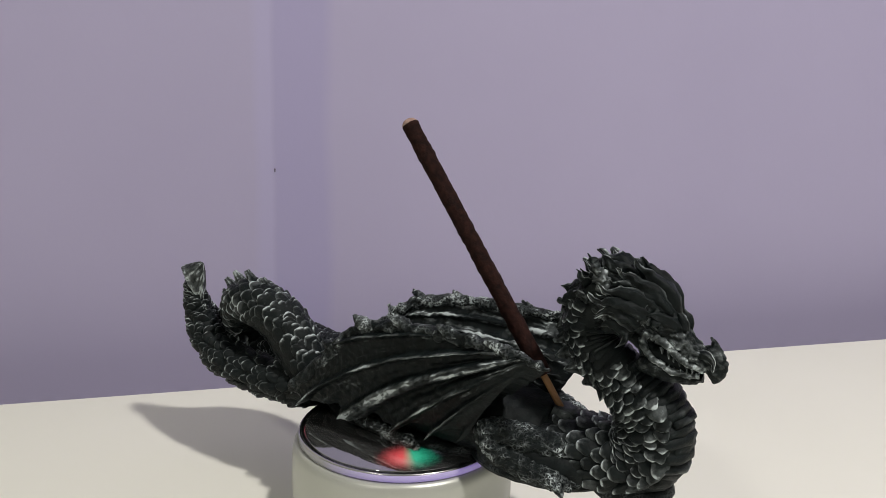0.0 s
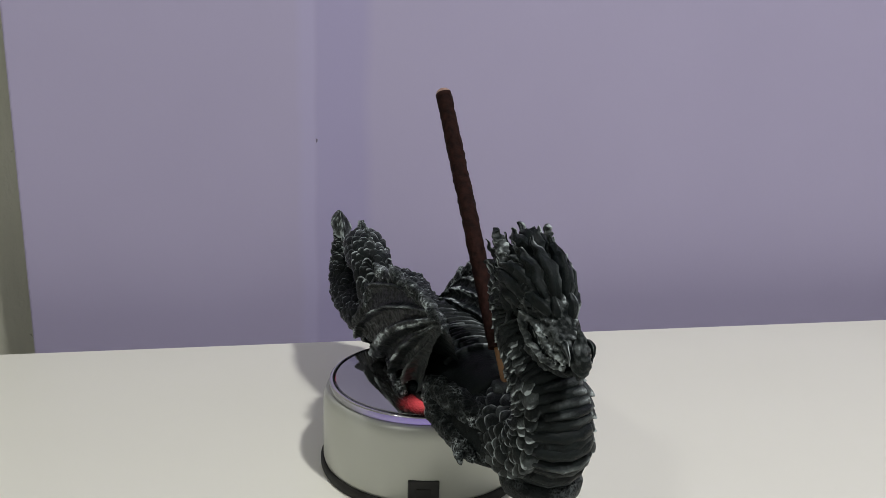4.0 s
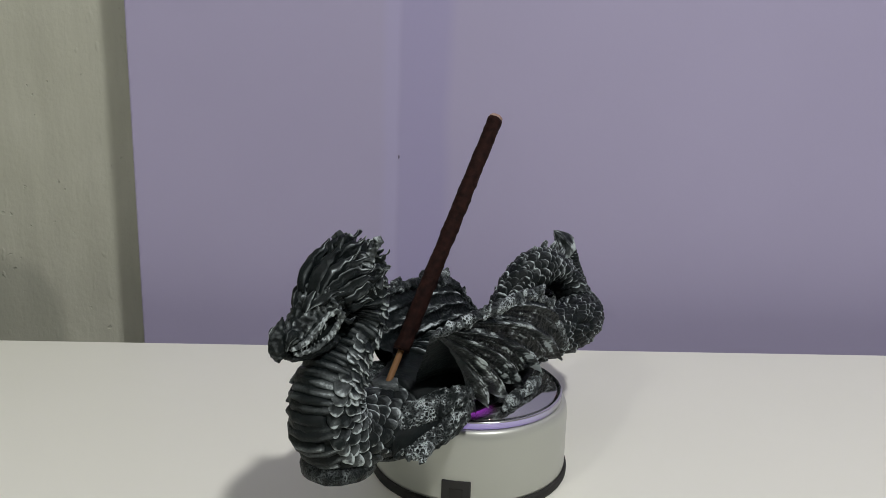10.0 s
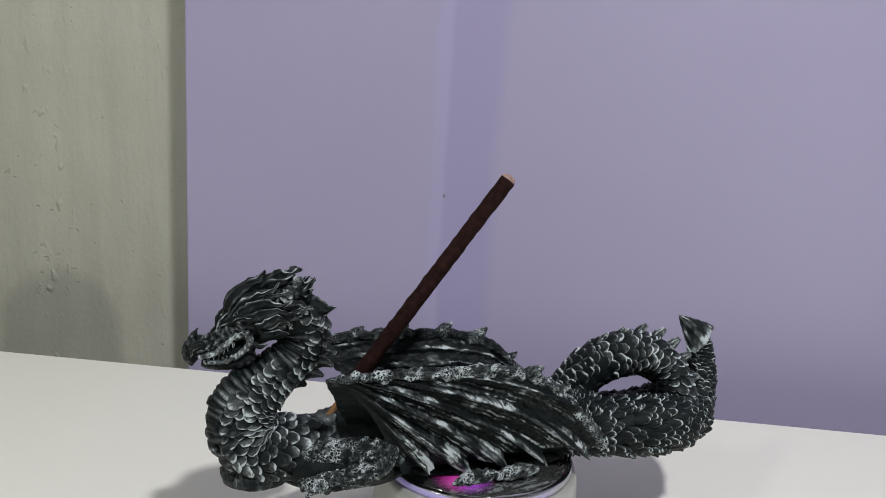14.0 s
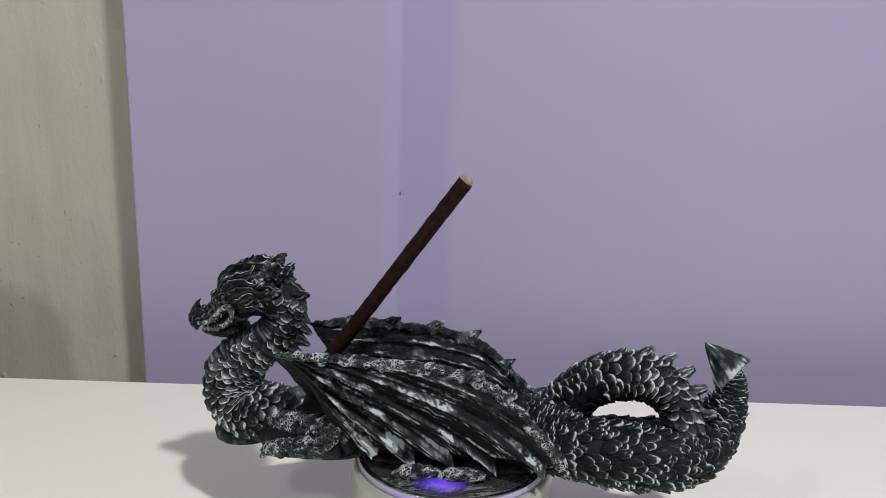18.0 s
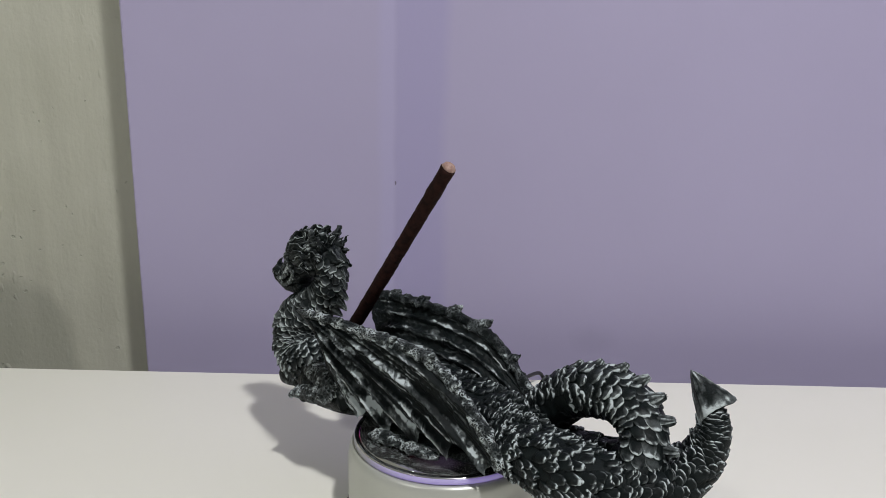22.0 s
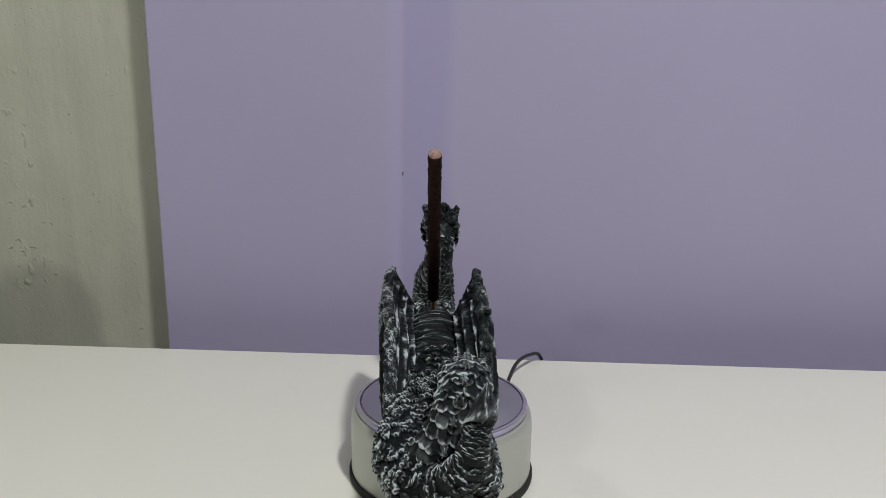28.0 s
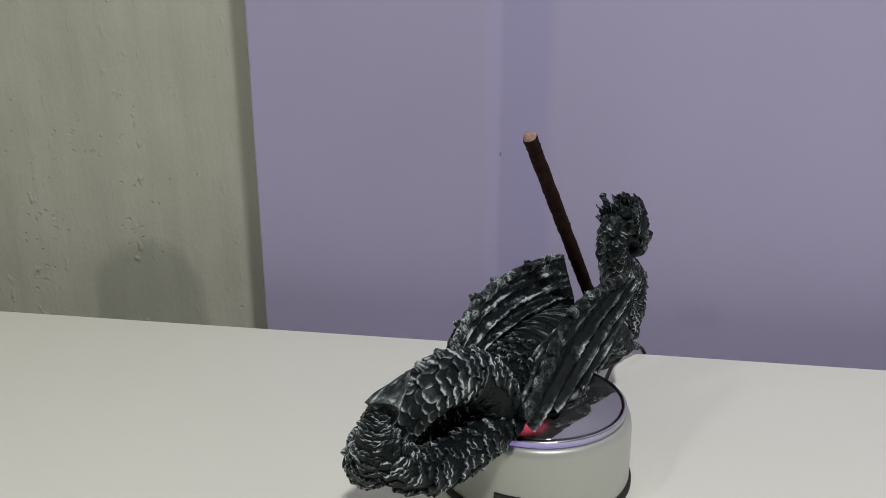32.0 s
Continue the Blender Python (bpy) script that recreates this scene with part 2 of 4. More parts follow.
def resin():
    """Black cast resin, dry-brushed in grey on what stands proud."""
    m, tree, b = material("dry-brushed black resin", (0.02, 0.025, 0.025), 0.42)
    at = tree.nodes.new("ShaderNodeAttribute")
    at.attribute_name = "drybrush"
    co = tree.nodes.new("ShaderNodeTexCoord")
    crack = nd(tree, "ShaderNodeTexVoronoi", Scale=760.0)
    crack.feature = "DISTANCE_TO_EDGE"
    wave = nd(tree, "ShaderNodeTexNoise", Scale=500.0, Detail=2.0)
    tree.links.new(co.outputs["Object"], wave.inputs["Vector"])
    shift = tree.nodes.new("ShaderNodeVectorMath")
    shift.operation = "MULTIPLY_ADD"
    tree.links.new(wave.outputs["Color"], shift.inputs[0])
    shift.inputs[1].default_value = (0.003, 0.003, 0.003)
    tree.links.new(co.outputs["Object"], shift.inputs[2])
    tree.links.new(shift.outputs[0], crack.inputs["Vector"])
    web = maths(tree, "SUBTRACT", 1.0, maths(tree, "MULTIPLY", crack.outputs["Distance"], 3.0), True)
    grain = noise_of(tree, 1300, 4, 0.65)
    patch = noise_of(tree, 150, 3, 0.6)
    at2 = tree.nodes.new("ShaderNodeAttribute")
    at2.attribute_name = "crackle"
    mixed = maths(tree, "ADD", maths(tree, "MULTIPLY", grain, 1.1), maths(tree, "MULTIPLY", patch, 1.1))
    k = maths(tree, "MULTIPLY", at.outputs["Fac"], maths(tree, "SUBTRACT", mixed, 0.1))
    lines = maths(tree, "MULTIPLY", maths(tree, "SUBTRACT", web, 0.36), 2.4, True)
    net = maths(tree, "ADD", maths(tree, "MULTIPLY", maths(tree, "SUBTRACT", maths(tree, "MULTIPLY", lines, maths(tree, "ADD", maths(tree, "MULTIPLY", patch, 2.2), 0.10)), 1.0), at2.outputs["Fac"]), 1.0)
    k = maths(tree, "MULTIPLY", k, net)
    dark = ramp(tree, noise_of(tree, 240, 3), [(0.3, (0.0038, 0.0060, 0.0066)), (0.7, (0.0085, 0.0130, 0.0138))])
    mixed = blend(tree, ramp(tree, k, [(0.18, (0, 0, 0)), (0.50, (0.17,) * 3), (0.84, (1, 1, 1))]), dark, (0.535, 0.605, 0.62))
    tree.links.new(mixed, b.inputs["Base Color"])
    tree.links.new(ramp(tree, k, [(0.3, (0.46,) * 3), (0.9, (0.65,) * 3)]), b.inputs["Roughness"])
    b.inputs["Specular IOR Level"].default_value = 0.16
    bump(tree, b, maths(tree, "ADD", maths(tree, "ADD", grain, patch), maths(tree, "MULTIPLY", maths(tree, "MULTIPLY", web, at2.outputs["Fac"]), 1.0)), 0.6, 0.0006)
    return m


RESIN = resin()


def incense():
    m, tree, b = material("brown incense paste", (0.05, 0.025, 0.017), 0.8)
    tree.links.new(ramp(tree, noise_of(tree, 350, 5), [(0.3, (0.009, 0.0040, 0.0036)), (0.7, (0.030, 0.0115, 0.0090))]), b.inputs["Base Color"])
    b.inputs["Specular IOR Level"].default_value = 0.12
    bump(tree, b, noise_of(tree, 700, 4), 0.8, 0.0006)
    return m


PASTE = incense()

# ---- mesh helpers ----


def part(name, bm, mat, parent=None, label=""):
    mesh = bpy.data.meshes.new(name)
    bm.to_mesh(mesh)
    bm.free()
    mesh.materials.append(mat)
    ob = new(name, mesh)
    ob.parent = parent
    return tagged(ob, label)


def empty(name, place=(0, 0, 0)):
    ob = new(name)
    ob.location, ob.empty_display_size = place, 0.02
    return ob


def box(x0, x1, y0, y1, z0, z1, bevel=0.0, bm=None):
    bm = bm or bmesh.new()
    made = bmesh.ops.create_cube(bm, size=1, matrix=Matrix.LocRotScale(((x0 + x1) / 2, (y0 + y1) / 2, (z0 + z1) / 2), None, (x1 - x0, y1 - y0, z1 - z0)))
    if bevel:
        edges = {e for v in made["verts"] for e in v.link_edges}
        bmesh.ops.bevel(bm, geom=list(edges), offset=bevel, segments=3, profile=0.5, affect="EDGES")
    return bm


def turned(profile, n=128):
    """A body of revolution about z from (radius, height) pairs."""
    bm = bmesh.new()
    rings = []
    for r, z in profile:
        if r <= 0:
            rings.append([bm.verts.new((0, 0, z))])
        else:
            rings.append([bm.verts.new((r * math.cos(6.283185 * k / n), r * math.sin(6.283185 * k / n), z)) for k in range(n)])
    for a, c in zip(rings, rings[1:]):
        for k in range(n):
            j = (k + 1) % n
            if len(a) == 1:
                f = bm.faces.new((a[0], c[j], c[k]))
            elif len(c) == 1:
                f = bm.faces.new((a[k], a[j], c[0]))
            else:
                f = bm.faces.new((a[k], a[j], c[j], c[k]))
            f.smooth = True
    bmesh.ops.recalc_face_normals(bm, faces=bm.faces[:])
    return bm


def glide(points, n):
    """n points along a smooth curve through the rows given."""
    p = np.asarray(points, float)
    p = np.vstack([2 * p[0] - p[1], p, 2 * p[-1] - p[-2]])
    u = np.linspace(0, len(p) - 3 - 1e-9, n)
    k = u.astype(int)
    f = (u - k)[:, None]
    a, b_, c, d = p[k], p[k + 1], p[k + 2], p[k + 3]
    return 0.5 * (2 * b_ + (c - a) * f + (2 * a - 5 * b_ + 4 * c - d) * f**2 + (3 * b_ - a - 3 * c + d) * f**3)


class Shell:
    """Gathers grids of points into one mesh, with the dry-brush weight of every point."""

    def __init__(self):
        self.v, self.f, self.w, self.k, self.n = [], [], [], [], 0

    def grid(self, p, w, around=False, caps=False, web=0.0):
        """p: (..., rows, columns, 3); around: columns close into a ring."""
        p = np.asarray(p, float)
        if p.ndim == 3:
            p = p[None]
        w = np.broadcast_to(w, p.shape[:3])
        s, r, c, _ = p.shape
        ids = np.arange(s * r * c).reshape(s, r, c) + self.n
        right = np.roll(ids, -1, 2) if around else ids[:, :, 1:]
        left = ids if around else ids[:, :, :-1]
        q = np.stack([left[:, :-1], right[:, :-1], right[:, 1:], left[:, 1:]], -1).reshape(-1, 4)
        self.f.extend(map(tuple, q.tolist()))
        if caps:
            for one in ids:
                self.f.append(tuple(one[0][::-1].tolist()))
                self.f.append(tuple(one[-1].tolist()))
        self.v.append(p.reshape(-1, 3))
        self.w.append(w.reshape(-1))
        self.k.append(np.full(s * r * c, web))
        self.n += s * r * c

    def mesh(self, name, mat, worn=0.0):
        """worn: millimetres by which the cast is uneven; the brush then also catches it in patches."""
        m = bpy.data.meshes.new(name)
        v, w = np.vstack(self.v), np.concatenate(self.w)
        if worn:
            hair = np.clip((v[:, 2] - 56) / 6, 0, 1) * np.clip((v[:, 0] - 62) / 6, 0, 1) * np.clip((112 - v[:, 0]) / 6, 0, 1)
            w = w * (0.98 + 0.15 * np.clip((v[:, 1] - 3) / 11, -1, 1)) * np.clip(0.95 + lumps(v, 7.0, 0.7, 4.0) + lumps(v, 2.4, 0.5, 8.0) + lumps(v, 1.1, 0.7, 2.0), 0.2, 1.7)
            v = v + drift(v, 5.0, 0.8 * worn) + drift(v, 1.7, 0.45 * worn) + drift(v, 2.4, 2.0 * worn) * hair[:, None]
        m.from_pydata((v * 0.001).tolist(), [], self.f)
        m.attributes.new("drybrush", "FLOAT", "POINT").data.foreach_set("value", w.astype(np.float32))
        m.attributes.new("crackle", "FLOAT", "POINT").data.foreach_set("value", np.concatenate(self.k).astype(np.float32))
        m.polygons.foreach_set("use_smooth", np.ones(len(m.polygons), bool))
        m.materials.append(mat)
        m.validate()
        m.update()
        return m


def lumps(p, size, amount, seed=0.0):
    """Offsets of fine unevenness for points p, by the built-in noise."""
    flat = np.asarray(p, float).reshape(-1, 3)
    return np.array([noise.noise(Vector((a / size + seed, b_ / size, c / size))) for a, b_, c in flat]).reshape(np.asarray(p).shape[:-1]) * amount


def drift(p, size, amount):
    """Offsets in all three directions for points p, by the built-in noise."""
    return np.array([noise.noise_vector(Vector(q)) for q in np.asarray(p, float) / size]) * amount


class Tube:
    """A swept body: rows of x, y, z, radius across the plane of bending, radius sideways. Angle 0 lies along side x ahead."""

    def __init__(self, rows, side=(0, 1, 0), n=120):
        q = glide(rows, n)
        self.c, self.ra, self.rb, self.n = q[:, :3], np.maximum(q[:, 3], 0.1), np.maximum(q[:, 4], 0.1), n
        t = np.gradient(self.c, axis=0)
        self.t = t / np.linalg.norm(t, axis=1)[:, None]
        s = np.asarray(side, float)
        b_ = s - self.t * (self.t @ s)[:, None]
        self.b = b_ / np.linalg.norm(b_, axis=1)[:, None]
        self.m = np.cross(self.t, self.b)
        self.length = np.linalg.norm(np.diff(self.c, axis=0), axis=1).sum()

    def at(self, u, a, h):
        """Points on the skin at u (0 to 1) along and angle a round it, h above it."""
        x = np.clip(u, 0, 1) * (self.n - 1)
        k = np.minimum(x.astype(int), self.n - 2)
        f = (x - k)[..., None]
        pick = lambda q: q[k] * (1 - f) + q[k + 1] * f if q.ndim == 2 else q[k] * (1 - f[..., 0]) + q[k + 1] * f[..., 0]
        ra, rb = pick(self.ra), pick(self.rb)
        n = np.cos(a)[..., None] * pick(self.m) * rb[..., None] + np.sin(a)[..., None] * pick(self.b) * ra[..., None]
        n /= np.linalg.norm(n, axis=-1)[..., None]
        p = pick(self.c) + np.cos(a)[..., None] * pick(self.m) * ra[..., None] + np.sin(a)[..., None] * pick(self.b) * rb[..., None]
        return p + n * np.asarray(h)[..., None]

    def skin(self, shell, around=40, rough=0.5, weight=0.05, size=3.0, web=0.0, grooves=0, tipped=False):
        u, a = np.meshgrid(np.linspace(0, 1, self.n), np.linspace(0, 2 * np.pi, around, endpoint=False), indexing="ij")
        p = self.at(u, a, 0 * u)
        h = lumps(p, size, rough)
        w = weight + np.clip(h / max(rough, 0.01), -0.5, 1) * 0.4 * min(1.0, weight * 4)
        if grooves:
            cut = np.cos(grooves * a + 2.0 * np.sin(5 * u))
            h, w = h + 0.38 * cut, w * (0.55 + 0.75 * np.clip(cut, -0.6, 1)) + 0.25 * np.clip(cut - 0.5, 0, 1)
        if tipped:
            w = w * (0.45 + 0.85 * u**1.5)
        shell.grid(self.at(u, a, h), np.clip(w, 0, 1.4), True, True, web)

    def scales(self, shell, u0, u1, rows, a0, a1, count, wide, long, lift, tip=1, shape="round", jitter=0.15, seed=1, fade=1.0, face=0.38, edging=1.0):
        """Overlapping scales between two places along the tube and two angles; tip: +1 or -1, the way they point."""
        rnd = np.random.RandomState(seed)
        uu, aa = [], []
        for r in range(rows):
            for k in range(count):
                uu.append(u0 + (u1 - u0) * (r + 0.5) / rows)
                aa.append((a0 + a1) / 2 if count == 1 else a0 + (a1 - a0) * (k + 0.25 + 0.5 * (r % 2)) / count)
        uu, aa = np.array(uu), np.array(aa)
        n = len(uu)
        uu = uu + rnd.normal(0, jitter * abs(u1 - u0) / rows * 0.5, n)
        aa = aa + rnd.normal(0, jitter * abs(a1 - a0) / count * 0.5, n)
        size = 1 + rnd.normal(0, 0.10, n)
        s = np.array([-1.0, -0.97, -0.84, -0.5, 0, 0.5, 0.84, 0.97, 1.0])
        q = np.array([0, 0.25, 0.48, 0.66, 0.80, 0.90, 0.955, 0.985, 1.0])
        edge = np.clip((q - 0.46) / 0.54, 0, 1)
        outline = {"round": np.sqrt(np.clip(1 - edge**2, 0.01, 1)), "bar": np.ones(9)}[shape]
        rad = np.interp(np.clip(uu, 0, 1), np.linspace(0, 1, self.n), (self.ra + self.rb) / 2)
        half = np.minimum(wide * size / rad / 2, 0.5 if shape == "round" else 9.0)
        a = aa[:, None, None] + half[:, None, None] * outline[None, :, None] * s[None, None, :]
        u = uu[:, None, None] + tip * (long * size / self.length)[:, None, None] * (q[None, :, None] - 0.35) + 0 * a
        h = lift * (0.10 + 0.90 * q[None, :, None] ** 0.8) * (1 - (0.25 if shape == "bar" else 0.35) * s[None, None, :] ** 2) + 0.0 * a
        if shape == "bar":
            h = lift * (0.1 + 0.9 * np.sin(np.pi * q) ** 0.8)[None, :, None] * (1 - 0.3 * s[None, None, :] ** 2) + 0.0 * a
        h = h * ((1 + rnd.normal(0, 0.15, n)) * np.clip(rad / 10, 0.35, 1))[:, None, None]
        h[:, -2, :] -= 0.12 * lift
        h[:, :, 0], h[:, :, -1], h[:, -1, :], h[:, 0, :] = -0.6, -0.6, -0.6, -0.6
        along = np.interp(q, [0, 0.80, 0.90, 0.95, 1], [0, 0.0, 0.55, 1.15, 1.15])[None, :, None]
        aside = (np.interp(np.abs(s), [0, 0.70, 0.95, 1], [0, 0.0, 0.70, 0.70])[None, None, :] * np.interp(q, [0, 0.4, 0.7], [0, 0.2, 1])[None, :, None]) * (shape != "bar")
        rim = np.maximum(along, aside)
        body = face * np.interp(q, [0, 0.30, 0.66, 1], [0.0, 0.15, 0.9, 1.1])[None, :, None] * (1.15 - 0.85 * np.abs(s[None, None, :]) ** 3)
        w = rim * edging * (0.40 + 0.8 * rnd.rand(n))[:, None, None] + body * (0.55 + 0.75 * rnd.rand(n))[:, None, None]
        if shape == "bar":
            w = (np.sin(np.pi * q) ** 3)[None, :, None] * np.clip(0.15 + 0.55 * rnd.rand(n, 1, 1) + 0.5 * rnd.randn(n, 1, 9) * 0.6 - 0.35 * s[None, None, :], 0, 1.1) * 0.8 + 0.03
        w = np.clip(fade * w, 0, 1) + 0 * a
        w[:, :, 0], w[:, :, -1], w[:, -2, :], w[:, -1, :] = 0.0, 0.0, w[:, -2, :] * 0.4, 0.0
        shell.grid(self.at(u, a, h), w)


def spike(shell, root, way, long, radius, bend=(0, 0, 0), flat=1.0, weight=0.35, ridged=0.5, sharp=0.12, around=9, n=7):
    """A bent, tapering point: horn, tuft, spine or claw."""
    root, way, bend = (np.asarray(q, float) for q in (root, way, bend))
    way = way / np.linalg.norm(way)
    rows = []
    for k in np.linspace(0, 1, 4):
        c = root + way * long * k + bend * k * k
        r = radius * (1 - (1 - sharp) * k**1.2)
        rows.append((*c, r, r * flat))
    ref = (0, 1, 0) if abs(way[1]) < 0.8 else (1, 0, 0)
    t = Tube(rows, ref, n)
    u, a = np.meshgrid(np.linspace(0, 1, n), np.linspace(0, 2 * np.pi, around, endpoint=False), indexing="ij")
    groove = np.where(np.arange(around) % 2, 1.0, 0.0)[None, :] + 0 * u
    shell.grid(t.at(u, a, (groove - 0.5) * radius * 0.25 * ridged), weight * (0.35 + 0.65 * groove) + 0.35 * u**2, True, True)


def dragon_mesh():
    """The cast figurine in millimetres: x to the head, y to its left, z up from its flat underside."""
    s = Shell()
    mid = 4.0
    rnd = random.Random(4)
    # trunk
    trunk = Tube([(66, mid, 13, 12, 14), (45, mid, 15, 15, 19), (20, mid, 16, 16, 20), (-10, mid, 15, 15, 18), (-36, mid, 14, 14, 16), (-52, mid + 4, 13, 13, 14)], n=80)
    trunk.skin(s, 40, 0.8)
    trunk.scales(s, 0.16, 0.60, 22, np.pi - 0.3, np.pi + 0.3, 1, 19, 3.0, 1.9, 1, "bar", 0.8, seed=3, fade=0.75)
    trunk.scales(s, 0.54, 1.0, 24, np.pi - 1.5, np.pi + 1.5, 9, 4.2, 5.0, 2.4, 1, "round", 1.3, seed=33, fade=0.75, face=0.12, edging=0.9)
    # neck: rises from the trunk in an S
    neck = Tube([(56, mid, 11, 10.5, 13), (78, mid, 11, 11.5, 14), (97.5, mid, 13, 12.8, 14), (104.5, mid - 0.5, 22, 12.6, 12.2), (102, mid - 1, 33, 12, 10.8), (93, mid - 2, 42, 9.3, 8.8), (82.5, mid - 3, 52, 8.4, 7.4), (80, mid - 3.5, 62, 9.0, 7.2), (84, mid - 4, 71, 8, 7.2)], n=140)
    neck.skin(s, 44, 0.6)
    neck.scales(s, 0.06, 0.68, 23, -1.98, 1.98, 9, 5.6, 5.0, 2.0, -1, "round", 0.22, seed=5, fade=1.05, face=0.30, edging=0.95)
    neck.scales(s, 0.68, 0.96, 10, -1.5, 1.5, 6, 4.8, 5.0, 1.9, -1, "round", 0.25, seed=25, fade=1.0, face=0.30, edging=0.95)
    for side in (2.12, -2.12):
        neck.scales(s, 0.16, 0.70, 19, side - 0.1, side + 0.1, 1, 5.2, 6.0, 2.6, -1, "round", 0.2, seed=15, fade=0.85, face=0.5)
    neck.scales(s, 0.16, 0.86, 34, np.pi - 0.6, np.pi + 0.6, 1, 24, 3.7, 2.1, -1, "bar", 0.3, seed=6, fade=0.62, face=0.36)
    spike(s, (69.5, mid, 13), (0.15, 0, 1), 12, 7.5, (0, 0, 0), 1.1, 0.2, 0.6, 0.6, 13, 8)
    # tail: along the ground, up at the end
    tail = Tube([(-36, mid, 12, 12, 15), (-58, 12, 13, 12.2, 14), (-82, 16, 13.3, 12.4, 12.5), (-102, 11, 13, 10.4, 10.4), (-114.5, 2, 18, 7.6, 8), (-121, -5, 29, 6.0, 6.0), (-122, -8, 39, 4.8, 4.8), (-120.5, -9, 46, 3.6, 3.6)], n=120)
    tail.skin(s, 36, 0.6)
    tail.scales(s, 0.0, 0.45, 26, 0, 2 * np.pi, 20, 3.9, 4.4, 2.2, 1, "round", 1.5, seed=7, fade=0.88, face=0.14, edging=1.0)
    tail.scales(s, 0.45, 0.97, 21, 0, 2 * np.pi, 11, 4.7, 5.4, 2.0, 1, "round", 0.6, seed=17, fade=0.9, face=0.16, edging=1.0)
    coil = Tube([(-44, -3, 4, 5, 13), (-62, -2, 3.5, 4.5, 15), (-82, 0, 3.5, 4.5, 15), (-97, 2, 5, 5, 11)], n=60)
    coil.skin(s, 30, 0.6)
    coil.scales(s, 0.0, 1.0, 9, 0, 2 * np.pi, 11, 6.6, 6.8, 1.6, 1, "round", seed=9, fade=0.35, face=0.1)
    arch = Tube([(-41, -7, 10, 10, 9.5), (-50, -8.5, 23, 10.2, 9.2), (-59.5, -8.5, 33.4, 9.9, 9.2), (-70, -7.5, 38.8, 10.2, 9.6), (-81, -6.5, 40.6, 10, 9.6), (-91.5, -4, 37.4, 9.2, 9.2), (-98.5, 1, 30.2, 8.2, 8.6), (-99.5, 8, 19, 8.2, 8.6), (-96, 12, 12, 8, 8.6)], n=120)
    arch.skin(s, 36, 0.6)
    arch.scales(s, 0.05, 0.30, 9, -1.3 + np.pi, 1.3 + np.pi, 7, 5.8, 5.8, 2.0, 1, "round", 0.5, seed=28, fade=1.0, face=0.16, edging=1.0)
    arch.scales(s, 0.30, 0.98, 18, -2.15 + np.pi, 2.15 + np.pi, 8, 6.2, 6.2, 2.0, 1, "round", 0.25, seed=8, fade=1.1, face=0.24, edging=1.15)
    arch.scales(s, 0.05, 0.98, 22, -0.9, 0.9, 4, 5.6, 6.0, 1.2, 1, "round", 0.40, seed=18, fade=0.35, face=0.1)
    ring_low = Tube([(-44, -9, 8, 7.5, 8), (-60, -11, 8.5, 8, 8.5), (-78, -11.5, 9.2, 8, 8.5), (-96, -11, 11.5, 8, 8.5), (-109, -10, 18, 7.5, 8), (-117, -9, 27, 6.4, 6.6), (-121, -8, 37, 5.3, 5.3)], n=90)
    ring_low.skin(s, 28, 0.6)
    ring_low.scales(s, 0.0, 1.0, 23, 0, 2 * np.pi, 12, 4.6, 5.2, 2.2, 1, "round", 1.0, seed=19, fade=0.9, face=0.16, edging=0.95)
    inner = Tube([(-38, 0, 9, 9, 12), (-48, -5, 16, 8.5, 9), (-56, -8, 22, 6, 7), (-61, -9, 29, 4, 4)], n=40)
    inner.skin(s, 24, 0.8)
    for u, size in ((0.34, 3.5), (0.42, 4), (0.50, 5.5), (0.57, 6.5), (0.64, 6.5), (0.71, 6), (0.78, 5.5), (0.85, 5)):
        one = lambda h: arch.at(np.array([u]), np.array([np.pi]), np.array([h]))[0]
        spike(s, one(-1.5), one(4) - one(0) + (-2.5, 0, 0), size * 1.15, 3.3, (-1.2, 0, 0.6), 0.6, 0.60, 1.0, 0.32, 13, 9)
    # arrow-shaped end of the tail
    tip, rear, low = np.array((-108.6, -13.0, 57.0)), np.array((-125.0, -10.2, 54.0)), np.array((-113.6, -9.2, 38.6))
    g = np.array([0.0, 0.12, 0.24, 0.36, 0.48, 0.60, 0.72, 0.82, 0.91, 0.97, 1.0, 1.0, 1.0, 1.0])[:, None, None]
    shut = np.array([1.0] * 11 + [0.86, 0.62, 0.4])[:, None, None]
    k = np.linspace(0, 2 * np.pi, 40, endpoint=False)[None, :, None]
    stem = (rear + low) / 2
    half = (rear - low) / 2 * g**0.9 * shut
    wide = 6.4 * g**0.8 * shut
    sweep = np.array((-3.0, 0, -2.2)) * (np.abs(np.cos(k)) ** 2.5) * g**3 - (1 - shut) * np.array((-4.0, 0, 2.0))
    blade = tip * (1 - g) + stem * g + half * np.sign(np.cos(k)) * np.abs(np.cos(k)) ** 1.3 + wide * np.array((-0.1, 1, -0.2)) * np.sign(np.sin(k)) * np.abs(np.sin(k)) ** 1.6 + sweep
    d = lumps(blade, 2.2, 0.5, 3.0)
    blade[..., 1] += d
    grain_ = lumps(np.stack([0 * d + 6 * k[..., 0], 0 * d + 3 * g[..., 0], 0 * d], -1), 1.0, 1.0, 2.0)
    s.grid(blade, np.clip(0.32 + 0.5 * (np.abs(np.cos(k[..., 0])) > 0.97) + 0.2 * (np.abs(np.sin(k[..., 0])) > 0.97) + 0.35 * (g[..., 0] > 0.88) * (shut[..., 0] > 0.9) + 1.1 * np.clip(grain_, 0, 1), 0, 1) + 0 * d, True, True)
